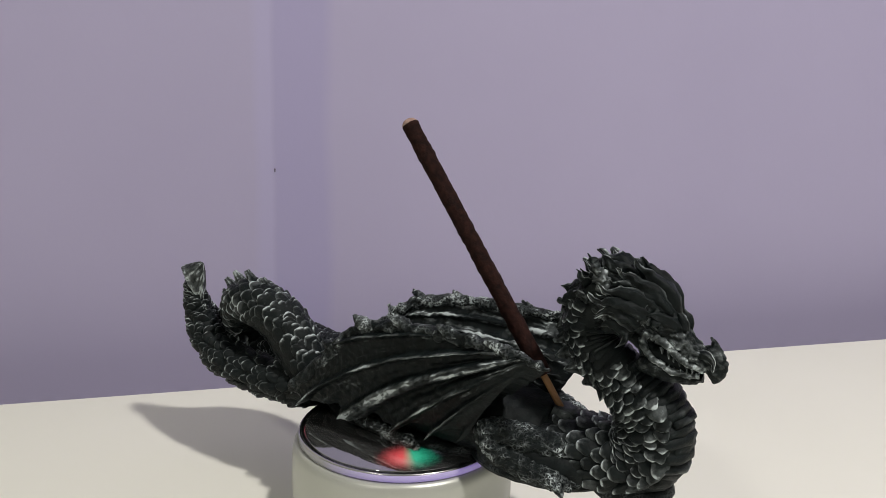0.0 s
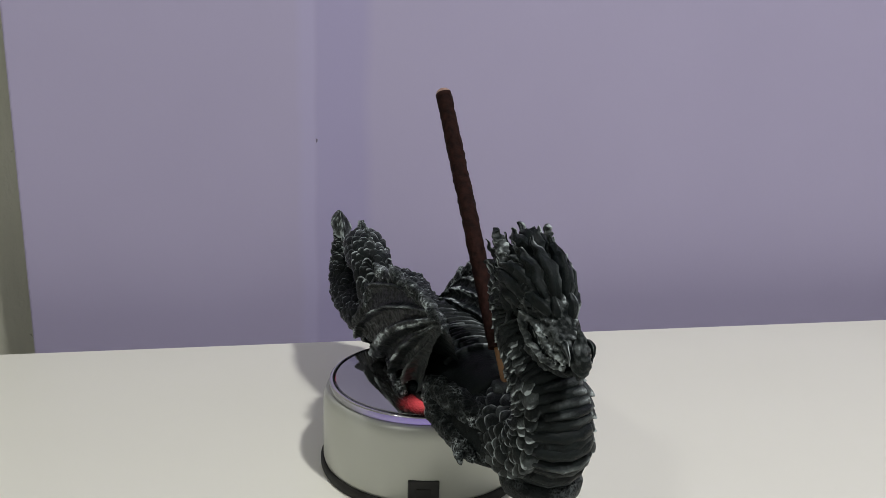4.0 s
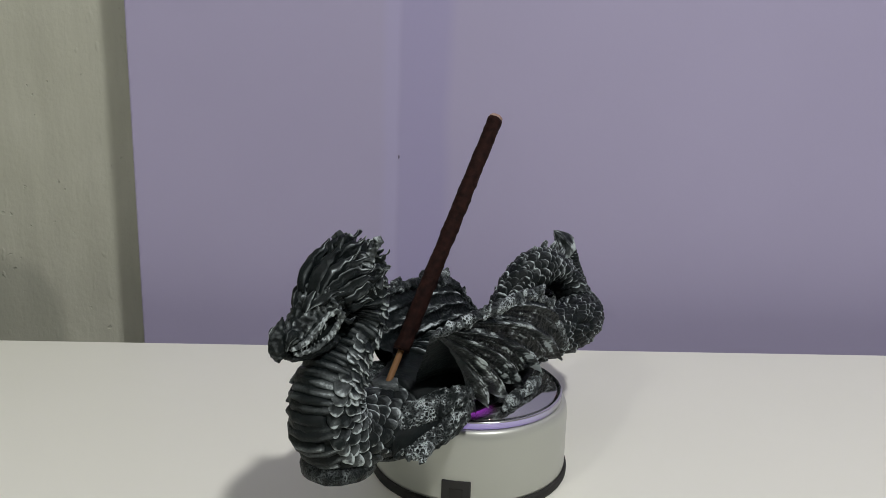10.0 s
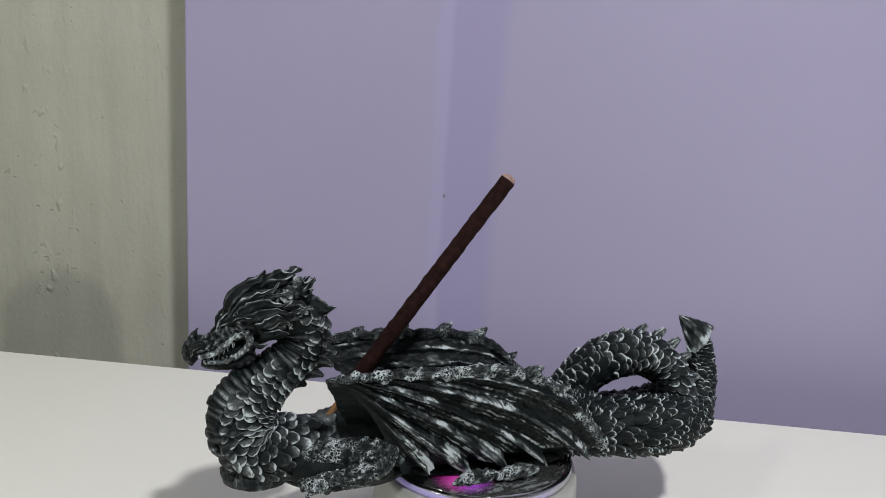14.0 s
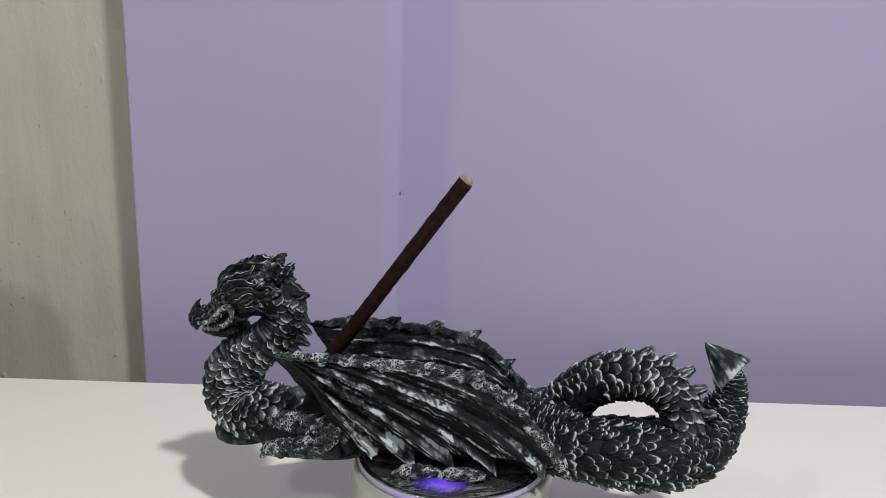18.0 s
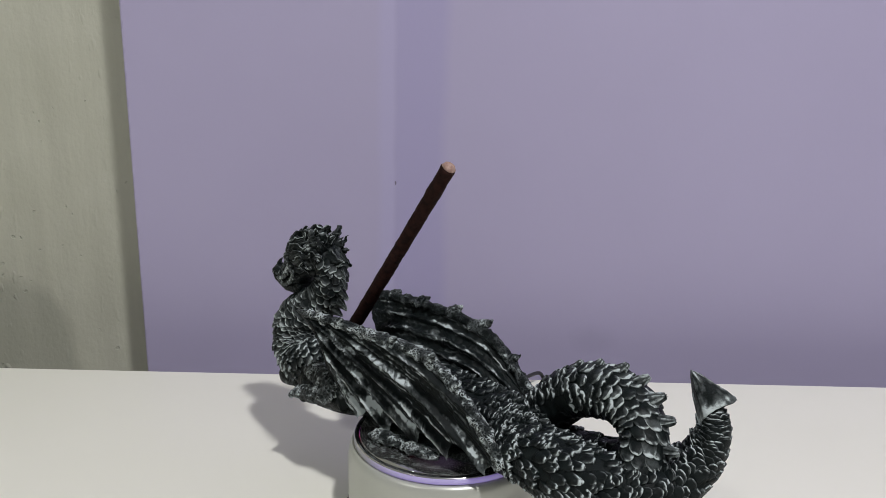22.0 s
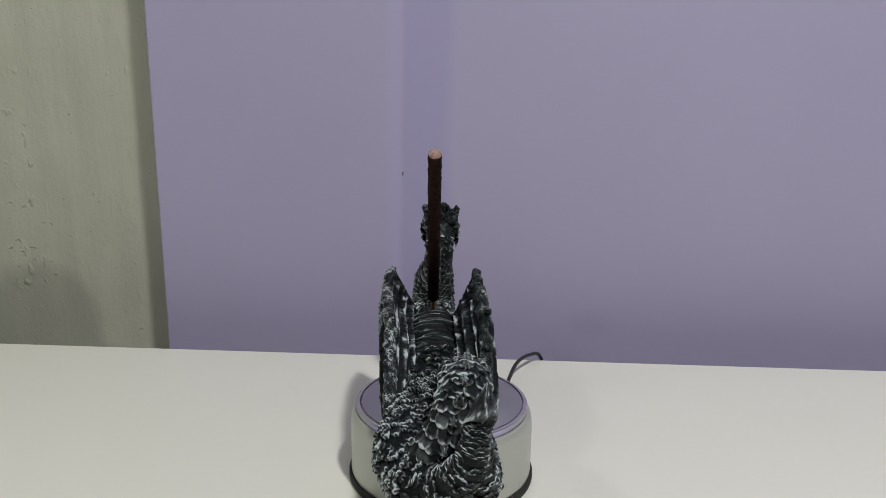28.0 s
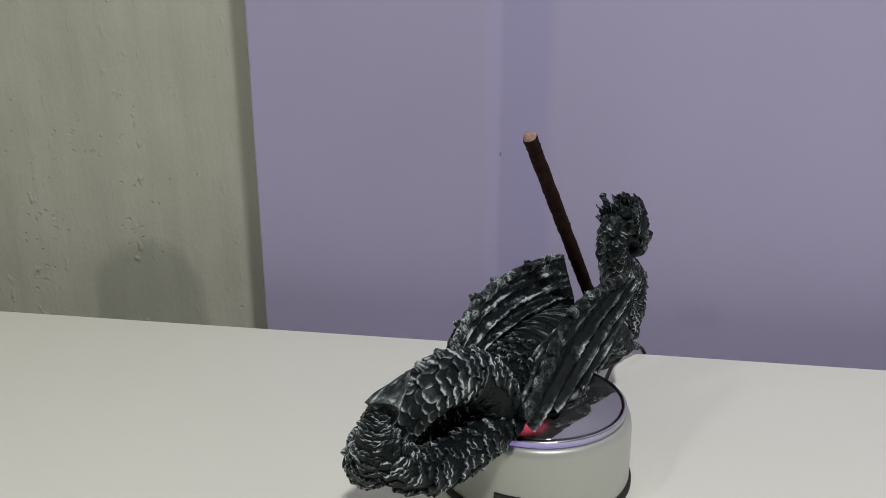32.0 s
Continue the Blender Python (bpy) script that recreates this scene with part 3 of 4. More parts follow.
    Tube([(-121.5, -8.4, 44, 3.6, 3.6), (-119.5, -9.2, 47, 3.2, 3.2), (-117, -10, 49.5, 2, 2)], n=20).skin(s, 16, 0.4, 0.35, 1.5)
    for z, x in ((36.5, -117.2), (30.0, -115.6)):
        spike(s, (x, -9.0, z), (0.55, -0.25, 0.8), 5.5, 2.3, (0.6, 0, 0.8), 0.6, 0.75, 0.8, 0.35, 11, 8)
    # wings, mirrored about the trunk's middle
    ridge = glide([(75, 28, 49.2), (60, 29.5, 50.3), (45, 30, 50.5), (19, 29.5, 50), (2, 28, 48.5), (-14, 26.5, 44.5), (-28, 26, 34), (-42, 25.5, 20), (-54, 25, 6)], 225)
    hem = glide([(42, 28, 7), (26, 25.5, 5), (8, 24.5, 2.5), (-8, 24, 2.0), (-20, 24.5, 3), (-33, 25, 3.5), (-44, 25.5, 4), (-52, 25.5, 4.5), (-56, 25.5, 5)], 225)
    u = np.linspace(0, 1, 225)[:, None]
    v = np.linspace(0, 1, 72)[None, :]
    for hand in (1, -1):
        if hand < 0:
            ridge = glide([(75.5, 33.5, 48.0), (60, 32.5, 49.8), (45, 31.5, 50.5), (26, 31, 50.5), (10, 31, 49.5), (-7, 31.5, 45), (-20, 32, 35), (-32, 32.5, 23), (-49, 32.5, 8)], 225)
            hem = glide([(40, 29, 9.5), (25, 30, 7.5), (8, 30.5, 5.5), (-6, 31, 5.0), (-17, 31.5, 5.0), (-28, 32, 5.0), (-38, 32.5, 5.5), (-46, 32.5, 6), (-51, 32, 7)], 225)
        span = 0.97 if hand > 0 else 0.85
        flip = lambda p: np.stack([p[..., 0], mid + hand * span * (p[..., 1] - mid), p[..., 2]], -1)
        vx, vz = v**0.8, v**1.35
        out = np.stack([ridge[:, None, 0] * (1 - vx) + hem[:, None, 0] * vx, ridge[:, None, 1] * (1 - v) + (hem[:, None, 1] + 1.5) * v, ridge[:, None, 2] * (1 - vz) + hem[:, None, 2] * vz], -1)
        fan = np.degrees(np.arctan2(54 - out[..., 2], 77 - out[..., 0])) - 9 * (np.hypot(77 - out[..., 0], 54 - out[..., 2]) / 110) ** 2 + 4
        turn_ = np.pi * ((fan - 6) / (8.0 if hand > 0 else 9.0) + 0.12 * np.sin(fan * 0.9))
        far = np.hypot(77 - out[..., 0], 54 - out[..., 2])
        off = np.arcsin(np.clip(np.abs(np.sin(turn_)), 0, 1)) / np.pi * radians(9.0) * far
        ribs = (np.abs(np.cos(turn_)) ** 6 if hand > 0 else 0.7 * np.exp(-((off / 1.7) ** 2)) + 0.3 * (1 - np.abs(np.sin(turn_)))) * np.clip((78 - out[..., 0]) / 9, 0, 1)
        notch = np.abs(np.sin(turn_)) ** 0.9 * v**4 * np.clip(1.5 - u, 0.3, 1)
        deep = 1.0 if hand > 0 else 0.8
        out[..., 0] += notch * 6.5 * deep
        out[..., 2] += notch * 8.0 * deep
        far = np.hypot(77 - out[..., 0], 54 - out[..., 2])
        line = lumps(np.stack([fan * 0.7, far / 22, 0 * far], -1), 1.0, 1.0, hand * 3.0)
        hair = lumps(np.stack([fan * 1.5, far / 26, 0 * far], -1), 1.0, 1.0, hand * 13.0)
        blot = lumps(np.stack([fan * 0.22, far / 9, 0 * far], -1), 1.0, 1.0, hand * 23.0)
        d = lumps(out, 2.0, 0.6, hand * 9.0)
        fore_edge = np.clip(u * 11, 0, 1)
        out[..., 1] += fore_edge * (2.6 * np.sin(np.pi * v) ** 0.8 + (3.2 if hand > 0 else 5.0) * ribs * np.sin(np.pi * np.clip(v * 0.85 + 0.08, 0, 1)) ** 0.6 - 2.2 * (1 - ribs) * v + d + (1.2 * line + 0.9 * hair) * (1.0 if hand > 0 else 0.2))
        soft = 1.25 if hand > 0 else 0.55
        crest = np.clip(ribs * 1.4 - 0.2 if hand > 0 else (1.5 - off / 0.8) * (ribs > 0.1), 0, 1) * np.clip((0.6 if hand > 0 else 0.85) + 1.4 * blot, 0, 1)
        crumb = np.clip(0.8 + 1.2 * lumps(out, 1.8, 1.0, hand * 31.0), 0.1, 1.2)
        fine = np.clip((hair + 0.5 * line + (0.10 if hand > 0 else -0.08)) * 2.6, 0, 1) * crumb
        wear = np.clip(0.55 + 2.2 * blot, 0, 1.2)
        lit = v**0.5 * np.clip(0.6 + 1.2 * line, 0.2, 1) if hand > 0 else np.clip(0.7 + 0.9 * line, 0.3, 1.2) * 0.95
        s.grid(flip(out), fore_edge * np.clip(0.04 + 0.85 * crest * lit + soft * fine * (0.26 + 0.75 * v * wear) + 0.5 * np.clip(v - 0.95, 0, 1) / 0.05 * ribs, 0, 0.95))
        inner = np.stack([ridge[:, 0] * (0.86 if hand > 0 else 0.60) - (5 if hand > 0 else 8), mid + 5.0 + 0 * ridge[:, 0], np.minimum(17, ridge[:, 2] - 1)], -1)
        back = ridge[:, None] * (1 - v[..., None]) + inner[:, None] * v[..., None]
        r2 = np.abs(np.cos(np.pi * (u * 1.2 + v * 7.4 + 0.2 * np.sin(7 * u) + 0.25 * np.sin(9 * v)))) ** 5
        r2 = r2 * np.clip(u * 6, 0, 1)
        back[..., 1] += -1.0 * np.sin(np.pi * v) - 3.0 * r2 * np.sin(np.pi * v)
        back[..., 2] += -1.5 * np.sin(np.pi * v) + 1.4 * r2 * np.sin(np.pi * v)
        d = lumps(back, 2.2, 0.8, hand * 5.0)
        back[..., 2] += d
        line = lumps(np.stack([u * 8 + 0 * v, v * 45 + 0 * u, 0 * u * v], -1), 1.0, 1.0, hand * 7.0)
        t5 = np.linspace(0, 1, 7)[:, None, None]
        hollow = out[0] * (1 - t5) + back[0] * t5
        hollow[..., 0] -= 15 * np.sin(np.pi * t5[..., 0])
        s.grid(flip(hollow), 0.0)
        hair = lumps(np.stack([u * 9 + 0 * v, v * 30 + 6 * u, 0 * u * v], -1), 1.0, 1.0, hand * 17.0)
        streak = np.clip((hair + 0.4 * line - 0.04) * 3.2, 0, 1)
        s.grid(flip(back), np.clip(0.05 + 0.50 * r2**2 * np.clip(0.6 + 1.5 * line, 0.2, 1) + 0.62 * streak * np.clip(0.45 + r2, 0, 1) + 0.2 * np.clip(d, 0, 1), 0, 1))
        rows = [(*p, *[(2.2 + 0.8 * k / 18) * min(1.0, 0.35 + 0.3 * k)] * 2) for k, p in enumerate(flip(ridge[::12]))]
        bone = Tube(rows, n=110)
        bone.skin(s, 22, 1.3, 0.46 if hand > 0 else 0.38, 2.6, 0.75 if hand > 0 else 0.5)
        for at, size in ((0.27, 4.0), (0.45, 4.5), (0.60, 5.5), (0.72, 5.0)) if hand > 0 else ((0.17, 4.5), (0.32, 5.0), (0.47, 5.5), (0.60, 6.0), (0.76, 5.0)):
            p = flip(ridge[int(at * 224)])
            lump = Tube([(*(p + np.array((-dx, hand * dy, dz)) * size / 6), r * size / 6, r * size / 6) for dx, dy, dz, r in ((-4, 0, 0.2, 1.2), (-1, 0.6, 1.4, 2.6), (2, 1.4, 2.6, 2.5), (4.4, 2.0, 3.8, 1.5), (5.8, 2.2, 5.2, 0.5))], n=22)
            lump.skin(s, 16, 0.7, 0.50, 1.4, 0.4)
        # toes of the rear foot below the wing's hem
        for x, y in ((6, 29.5), (-13, 28.5)) if hand > 0 else ((5, 27.5), (-11, 24)):
            toe = Tube([(*flip(np.array((x + a, y + 0.12 * a, z), float)), r, r) for a, z, r in ((-5, 3.2, 1.2), (0, 3.4, 2.8), (7, 3.4, 3.0), (11, 3.0, 2.4), (14, 2.2, 1.5), (15.5, 1.6, 0.6))], n=24)
            toe.skin(s, 20, 0.9, 0.55, 1.6, 0.7)
        # foreleg: upper arm, forearm and paw
        arm = Tube([(*flip(np.array(p, float)), r, r) for p, r in (((80, 14, 11.5), 5.6), ((71, 18.5, 13.5), 6.0), ((61, 23, 16), 5.6), ((53.5, 26.5, 17.5), 4.8), ((49.0, 28, 17.8), 3.8), ((47.4, 28.3, 15), 2.8))], n=60)
        arm.skin(s, 44, 1.1, 0.38, 1.8, 0.9)
        fore = Tube([(*flip(np.array(p, float)), r, r) for p, r in (((48.2, 28, 18.4), 3.0), ((50.5, 28.4, 14), 4.2), ((57, 28, 10), 4.8), ((65, 26.6, 7.4), 4.6), ((72, 25.4, 5.4), 4.3), ((78, 24.6, 4.2), 3.6), ((80.5, 24.4, 3.6), 2.4))], n=60)
        fore.skin(s, 44, 1.1, 0.38, 1.8, 0.9)
        Tube([(*flip(np.array(p, float)), r, r) for p, r in (((46, 20, 8), 7), ((58, 20, 8.5), 8), ((72, 18, 8), 7.5), ((84, 14, 7), 6))], n=40).skin(s, 28, 0.8, 0.06, 2.0)
        for k in range(3):
            q = flip(np.array((77.0 - 1.2 * k, 20.6 + 3.6 * k, 4.6)))
            lock_ = Tube([(*(q + np.array((dx, 0.22 * hand * (k - 0.8) * dx, dz))), r, r) for dx, dz, r in ((-3, 0.6, 1.6), (0, 0.8, 2.5), (3, 0.2, 2.3), (4.8, -1.0, 1.8), (6.2, -2.4, 1.2), (6.8, -3.2, 0.5))], n=26)
            lock_.skin(s, 16, 0.5, 0.52, 1.2, 0.6)
    # flat plinth under breast and trunk
    for x, y, rx, ry, high in ((98.5, mid, 14.5, 14, 6.5), (62, mid, 30, 20, 4), (2, mid, 46, 19, 3)):
        a = np.linspace(0, 2 * np.pi, 48, endpoint=False)[None, :]
        lev = np.array([0.0, 0.0, 0.5, 0.9, 1.0])[:, None]
        k = np.array([0.0, 0.97, 1.0, 0.9, 0.3])[:, None]
        p = np.stack([x + rx * k * np.cos(a), y + ry * k * np.sin(a), high * lev + 0 * a], -1)
        d = lumps(p, 2.5, 0.8)
        p[2:, :, 2] += d[2:]
        s.grid(p, 0.22 + 0.6 * np.clip(d, 0, 1), True, True, 0.6)
    # head
    def cord(points, weight, grooves=0, rough=0.4, size=1.2, web=0.0, n=40, around=18, tipped=False):
        Tube(points, (0, 1, 0), n).skin(s, around, rough, weight, size, web, grooves, tipped)

    def lock(points, r, flat=0.6, weight=0.42, ridges=5, n=16, blunt=0.12):
        """A thick flame-shaped lock with sharp ridges along the points given, widest a third of the way."""
        q = glide(points, 9)
        g = np.linspace(0, 1, 9)
        w = 1.15 * r * (0.62 + 0.48 * np.sin(np.pi * np.clip(g * 1.25 + 0.08, 0, 1))) * (1 - (1 - blunt) * g**2.2)
        t = Tube([(*p, k, k * flat) for p, k in zip(q, w)], (0, 1, 0), n)
        u_, a_ = np.meshgrid(np.linspace(0, 1, n), np.linspace(0, 2 * np.pi, 4 * ridges, endpoint=False) + rnd.uniform(0, 1), indexing="ij")
        up = np.array([0.0, 0.35, 1.0, 0.35] * ridges)[None, :] * (0.6 + 0.4 * np.cos(np.arange(4 * ridges) * 2.1))[None, :] + 0 * u_
        s.grid(t.at(u_, a_, (up - 0.4) * r * 0.5 * (1 - 0.6 * u_)), np.clip(weight * (0.22 + 1.7 * up**1.3) * (0.5 + 0.8 * u_**1.5), 0, 1.2), True, True)

    def horn(points, r, rings=6, weight=0.42):
        q = glide(points, 2 * rings + 1)
        rows_ = []
        for j, p in enumerate(q):
            f = j / (2 * rings)
            k = r * (1 - 0.55 * f**1.4) * (1.12 if j % 2 else 0.86) * (0.4 if j == 2 * rings else 1)
            rows_.append((*p, k, k))
        cord(rows_, weight, 0, 0.25, 1.0, 0, 6 * rings + 1, 18)

    skull = Tube([(76, 0, 65, 5.5, 5.5), (83, 0, 69.5, 8.6, 7.6), (91, 0, 71.0, 9.8, 9.2), (99, 0, 69.0, 9.6, 9.0), (105, 0, 65.5, 8.0, 7.8), (110, 0, 61.6, 5.6, 6.3), (114.5, 0, 58.2, 3.9, 5.2), (119, 0, 55.6, 3.3, 4.6), (123, 0, 54.2, 2.8, 4.0)], n=90)
    skull.skin(s, 72, 0.9, 0.30, 1.3, 0.2)
    cord([(101.5, 0, 60, 3.0, 6.0), (103, 0, 56, 3.6, 6.2), (108, 0, 54, 3.8, 5.4), (114, 0, 52, 2.6, 4.2), (119, 0, 51, 1.6, 3.0)], 0.05)
    # dark underside of the cheeks; lower jaw; beaked nose with its free horn
    cord([(86, 0, 62.5, 4.5, 6.5), (92, 0, 61.2, 3.6, 6.5), (97, 0, 59.8, 3.4, 6.4), (101, 0, 57.4, 3.4, 6.2), (102.5, 0, 54.5, 3.2, 6.0)], 0.06, 0, 0.6, 2.0)
    cord([(99.6, 0, 51.8, 2.6, 5.6), (101.5, 0, 51.0, 3.8, 6.4), (106, 0, 49.6, 3.6, 6.2), (112, 0, 48.6, 2.9, 5.2), (117, 0, 48.4, 2.2, 4.0), (120.2, 0, 48.8, 1.1, 2.2)], 0.20, 0, 0.6, 1.6, 0.3, 44, 28)
    cord([(123.4, 0, 47.9, 0.4, 0.6), (123.8, 0, 50.4, 2.9, 2.2), (123.6, 0, 53.8, 3.9, 2.9), (123.4, 0, 56.8, 3.3, 2.6), (123.2, 0, 59.2, 2.1, 1.9), (122.4, 0, 61.2, 1.1, 1.2), (121.2, 0, 63.0, 0.3, 0.4)], 0.26, 0, 0.5, 1.5, 0, 44, 26)
    # pebbled bridge of the nose
    for k in range(26):
        f = k / 25
        spot = skull.at(np.array([0.70 + 0.24 * f]), np.array([np.pi + 0.95 * math.sin(k * 2.4)]), np.array([-0.5]))[0]
        spike(s, spot, (0.3, 0.5 * math.sin(k * 2.4), 1), 1.5, 1.15, (-0.3, 0, 0), 1.1, 0.40, 0.4, 0.5, 8, 4)
    for side in (1, -1):
        m = lambda *rows_: [(r_[0], side * 0.9 * r_[1], *r_[2:]) for r_ in rows_]
        # upper lip: a beaded roll from the nose back and up, looped at the corner into the lower lip
        cord(m((121.5, 3.8, 52.6, 0.9, 0.9), (117.5, 4.9, 53.2, 1.0, 1.0), (114, 5.5, 55.2, 1.1, 1.1), (110.5, 6.5, 58.2, 1.2, 1.2), (107.0, 7.6, 61.4, 1.3, 1.3), (104.2, 8.5, 62.8, 1.4, 1.4), (102.4, 8.9, 61.6, 1.4, 1.4), (102.2, 8.7, 58.8, 1.3, 1.3), (104.2, 7.9, 55.4, 1.2, 1.2), (108, 6.8, 52.4, 1.1, 1.1), (112.5, 5.8, 50.6, 1.0, 1.0), (117, 4.3, 50.0, 0.9, 0.9), (119.6, 2.8, 50.0, 0.8, 0.8)), 0.55, 0, 0.6, 1.0, 0.1, 90, 12)
        for k in range(6):
            f = k / 5
            spike(s, (117.5 - 9.5 * f, side * (4.6 + 2.0 * f), 53.0 + 5.6 * f), (0, -0.05 * side, -1), 2.3, 0.75, (0, 0, 0), 1, 0.55, 0.2, 0.2, 7, 4)
            spike(s, (115.5 - 8.5 * f, side * (4.4 + 1.9 * f), 49.8 + 2.3 * f), (0, 0, 1), 1.9, 0.7, (0, 0, 0), 1, 0.50, 0.2, 0.2, 7, 4)
        # nostril wing, eye under its lid, brow knob
        lock(m((118.5, 3.6, 57.2), (121.4, 4.6, 57.6), (123.6, 4.6, 55.6), (123.8, 4.2, 52.6)), 1.3, 0.8, 0.55)
        cord([(106.6 + 1.1 * math.cos(k), side * 7.6, 66.0 + 0.9 * math.sin(k), 0.1 + 1.3 * math.sin(k / 2), 0.1 + 1.3 * math.sin(k / 2)) for k in np.linspace(0.2, 6.0, 6)], 0.25, 0, 0.1, 1.2, 0, 20, 10)
        lock(m((112.5, 3.8, 64.6), (109.6, 6.2, 66.8), (106.4, 8.0, 68.4), (102.6, 9.2, 68.6), (98.4, 10.2, 67.4)), 1.7, 0.8, 0.50)
        lock(m((110.0, 5.6, 62.6), (106.8, 7.8, 63.8), (103.4, 8.8, 64.6), (100.0, 9.6, 65.6)), 1.0, 0.8, 0.40)
        lock(m((113.4, 2.4, 63.2), (112.6, 3.2, 66.4), (110.8, 3.4, 69.4), (108.6, 3.4, 71.6)), 1.8, 0.8, 0.46)
        # flames over the forehead and crown
        lock(m((109.5, 2.0, 68.5), (107.2, 2.8, 74.0), (102.6, 3.2, 78.8), (98.0, 3.4, 82.4), (95.6, 3.4, 85.2)), 3.2, 0.65, 0.36)
        lock(m((108.6, 4.6, 68.0), (104.6, 6.0, 73.6), (99.4, 7.0, 77.4), (94.2, 7.6, 79.6), (90.6, 8.2, 82.6)), 2.6, 0.6, 0.46)
        lock(m((106.4, 6.4, 68.8), (101.4, 8.4, 72.4), (95.6, 9.8, 74.6), (90.4, 10.8, 74.2), (86.6, 11.6, 76.6)), 2.4, 0.55, 0.52)
        lock(m((103.6, 8.2, 67.6), (98.4, 10.2, 69.8), (92.8, 11.4, 71.6), (87.6, 12.2, 71.0), (83.0, 13.0, 73.6)), 2.3, 0.55, 0.48)
        lock(m((100.6, 9.0, 64.8), (96.6, 10.8, 66.4), (92.2, 11.8, 68.8), (88.6, 12.2, 68.2), (85.6, 12.4, 65.4)), 1.9, 0.6, 0.54)
        lock(m((98.6, 9.0, 62.2), (95.2, 10.4, 62.6), (92.0, 11.2, 64.2), (89.0, 11.6, 63.8), (86.6, 11.6, 61.6)), 1.5, 0.6, 0.36)
        lock(m((97.5, 2.2, 77.8), (92.5, 4.0, 81.2), (88.0, 4.6, 82.6), (84.6, 5.2, 85.6)), 2.9, 0.6, 0.40)
        lock(m((90.5, 6.0, 76.4), (85.4, 7.0, 77.8), (81.6, 7.0, 76.8), (78.0, 6.6, 78.6)), 2.6, 0.6, 0.34)
        lock(m((88.6, 9.0, 73.2), (84.2, 9.8, 73.6), (80.6, 9.6, 72.2), (77.4, 9.8, 73.6)), 2.1, 0.55, 0.34)
        for k in range(5):
            f = k / 8
            x0, z0, y0 = 105 - 22 * f, 73.4 + 3.4 * math.sin(2.4 * f) - 5.0 * (k % 3), 6.2 + 3.6 * f + 1.2 * (k % 3)
            z0 -= 2.0 * (f < 0.3)
            wave = rnd.uniform(-0.8, 0.8)
            lock(m((x0, y0, z0), (x0 - 3, y0 + 0.9, z0 + 1.4 + wave), (x0 - 6, y0 + 1.3, z0 + 1.2 - wave), (x0 - 8.5, y0 + 1.9, z0 + 3.0)), rnd.uniform(1.0, 1.6), 0.6, rnd.uniform(0.32, 0.55), 3)
        # ringed horn behind the crown
        horn(m((87.6, 7.4, 75.0), (86.2, 8.6, 78.6), (84.8, 9.8, 82.0), (83.2, 10.8, 85.4)), 2.7)
        horn(m((82.0, 9.0, 71.0), (79.6, 10.0, 72.6), (77.4, 11.0, 73.6)), 1.7, 4, 0.34)
    for k in range(7):
        f = (k - 3) / 3
        y0, up_ = 8.6 * f, 1 - 0.25 * abs(f)
        lock([(84 - 2 * abs(f), 0.6 * y0, 72), (81 - abs(f), 0.85 * y0, 76.5), (79.5, 1.05 * y0, 79.6 - 2 * abs(f)), (77.0 + abs(f), 1.25 * y0, 84.0 * 1.0 - 3.0 * abs(f) - (k % 2) * 2)], 2.3 * up_, 0.7, 0.36, 3)
    # thin spurs on the cheeks, over the gap between jaw and neck
    lock([(101.0, 7.8, 58.6), (98.6, 8.6, 57.6), (96.0, 8.8, 58.0), (94.4, 8.8, 59.2)], 0.9, 0.7, 0.55, 3)
    lock([(96.6, -8.6, 64.0), (96.8, -9.6, 60.6), (95.6, -10.0, 58.0), (93.2, -9.8, 56.2)], 1.0, 0.7, 0.55, 3)
    # tall fin on the crown, long spike behind it, serrated fin down the nape
    lock([(95.0, -0.6, 78.0), (90.0, -0.6, 82.0), (86.0, -0.6, 83.6), (81.8, -0.6, 87.6)], 3.8, 0.7, 0.46)
    lock([(88.0, 0.6, 77.0), (83.0, 0.8, 79.2), (79.6, 1.0, 79.4), (76.0, 1.0, 82.2)], 3.2, 0.6, 0.40)
    lock([(82.0, 2.4, 72.6), (76.0, 2.6, 71.4), (71.6, 2.8, 70.2), (67.8, 3.0, 71.0)], 3.4, 0.7, 0.46)
    lock([(81.0, -3.4, 70.6), (75.6, -3.8, 69.0), (72.0, -4.0, 67.2), (69.0, -4.4, 67.6)], 2.8, 0.7, 0.40)
    for x, z, size in ((74.5, 64.5, 6.5), (73.0, 59.0, 6.0), (73.0, 53.5, 7.0), (74.5, 48.0, 7.5), (78.0, 43.5, 7.0), (82.5, 39.5, 4.5)):
        spike(s, (x + 1, mid - 3, z), (-1, 0, -0.10), size, 4.0, (-0.4, 0, -2.4), 0.42, 0.36, 0.9, 0.1, 12, 8)
    return s.mesh("dragon_figurine", RESIN, 0.6)


# ---- room ----
YW, YC, YT = 0.222, 0.280, 0.159
FLOOR_Z, CEIL_Z = -0.75, 1.65


def structure(name, bm, mat, label):
    return tagged(part(name, bm, mat), label, kind="structure")


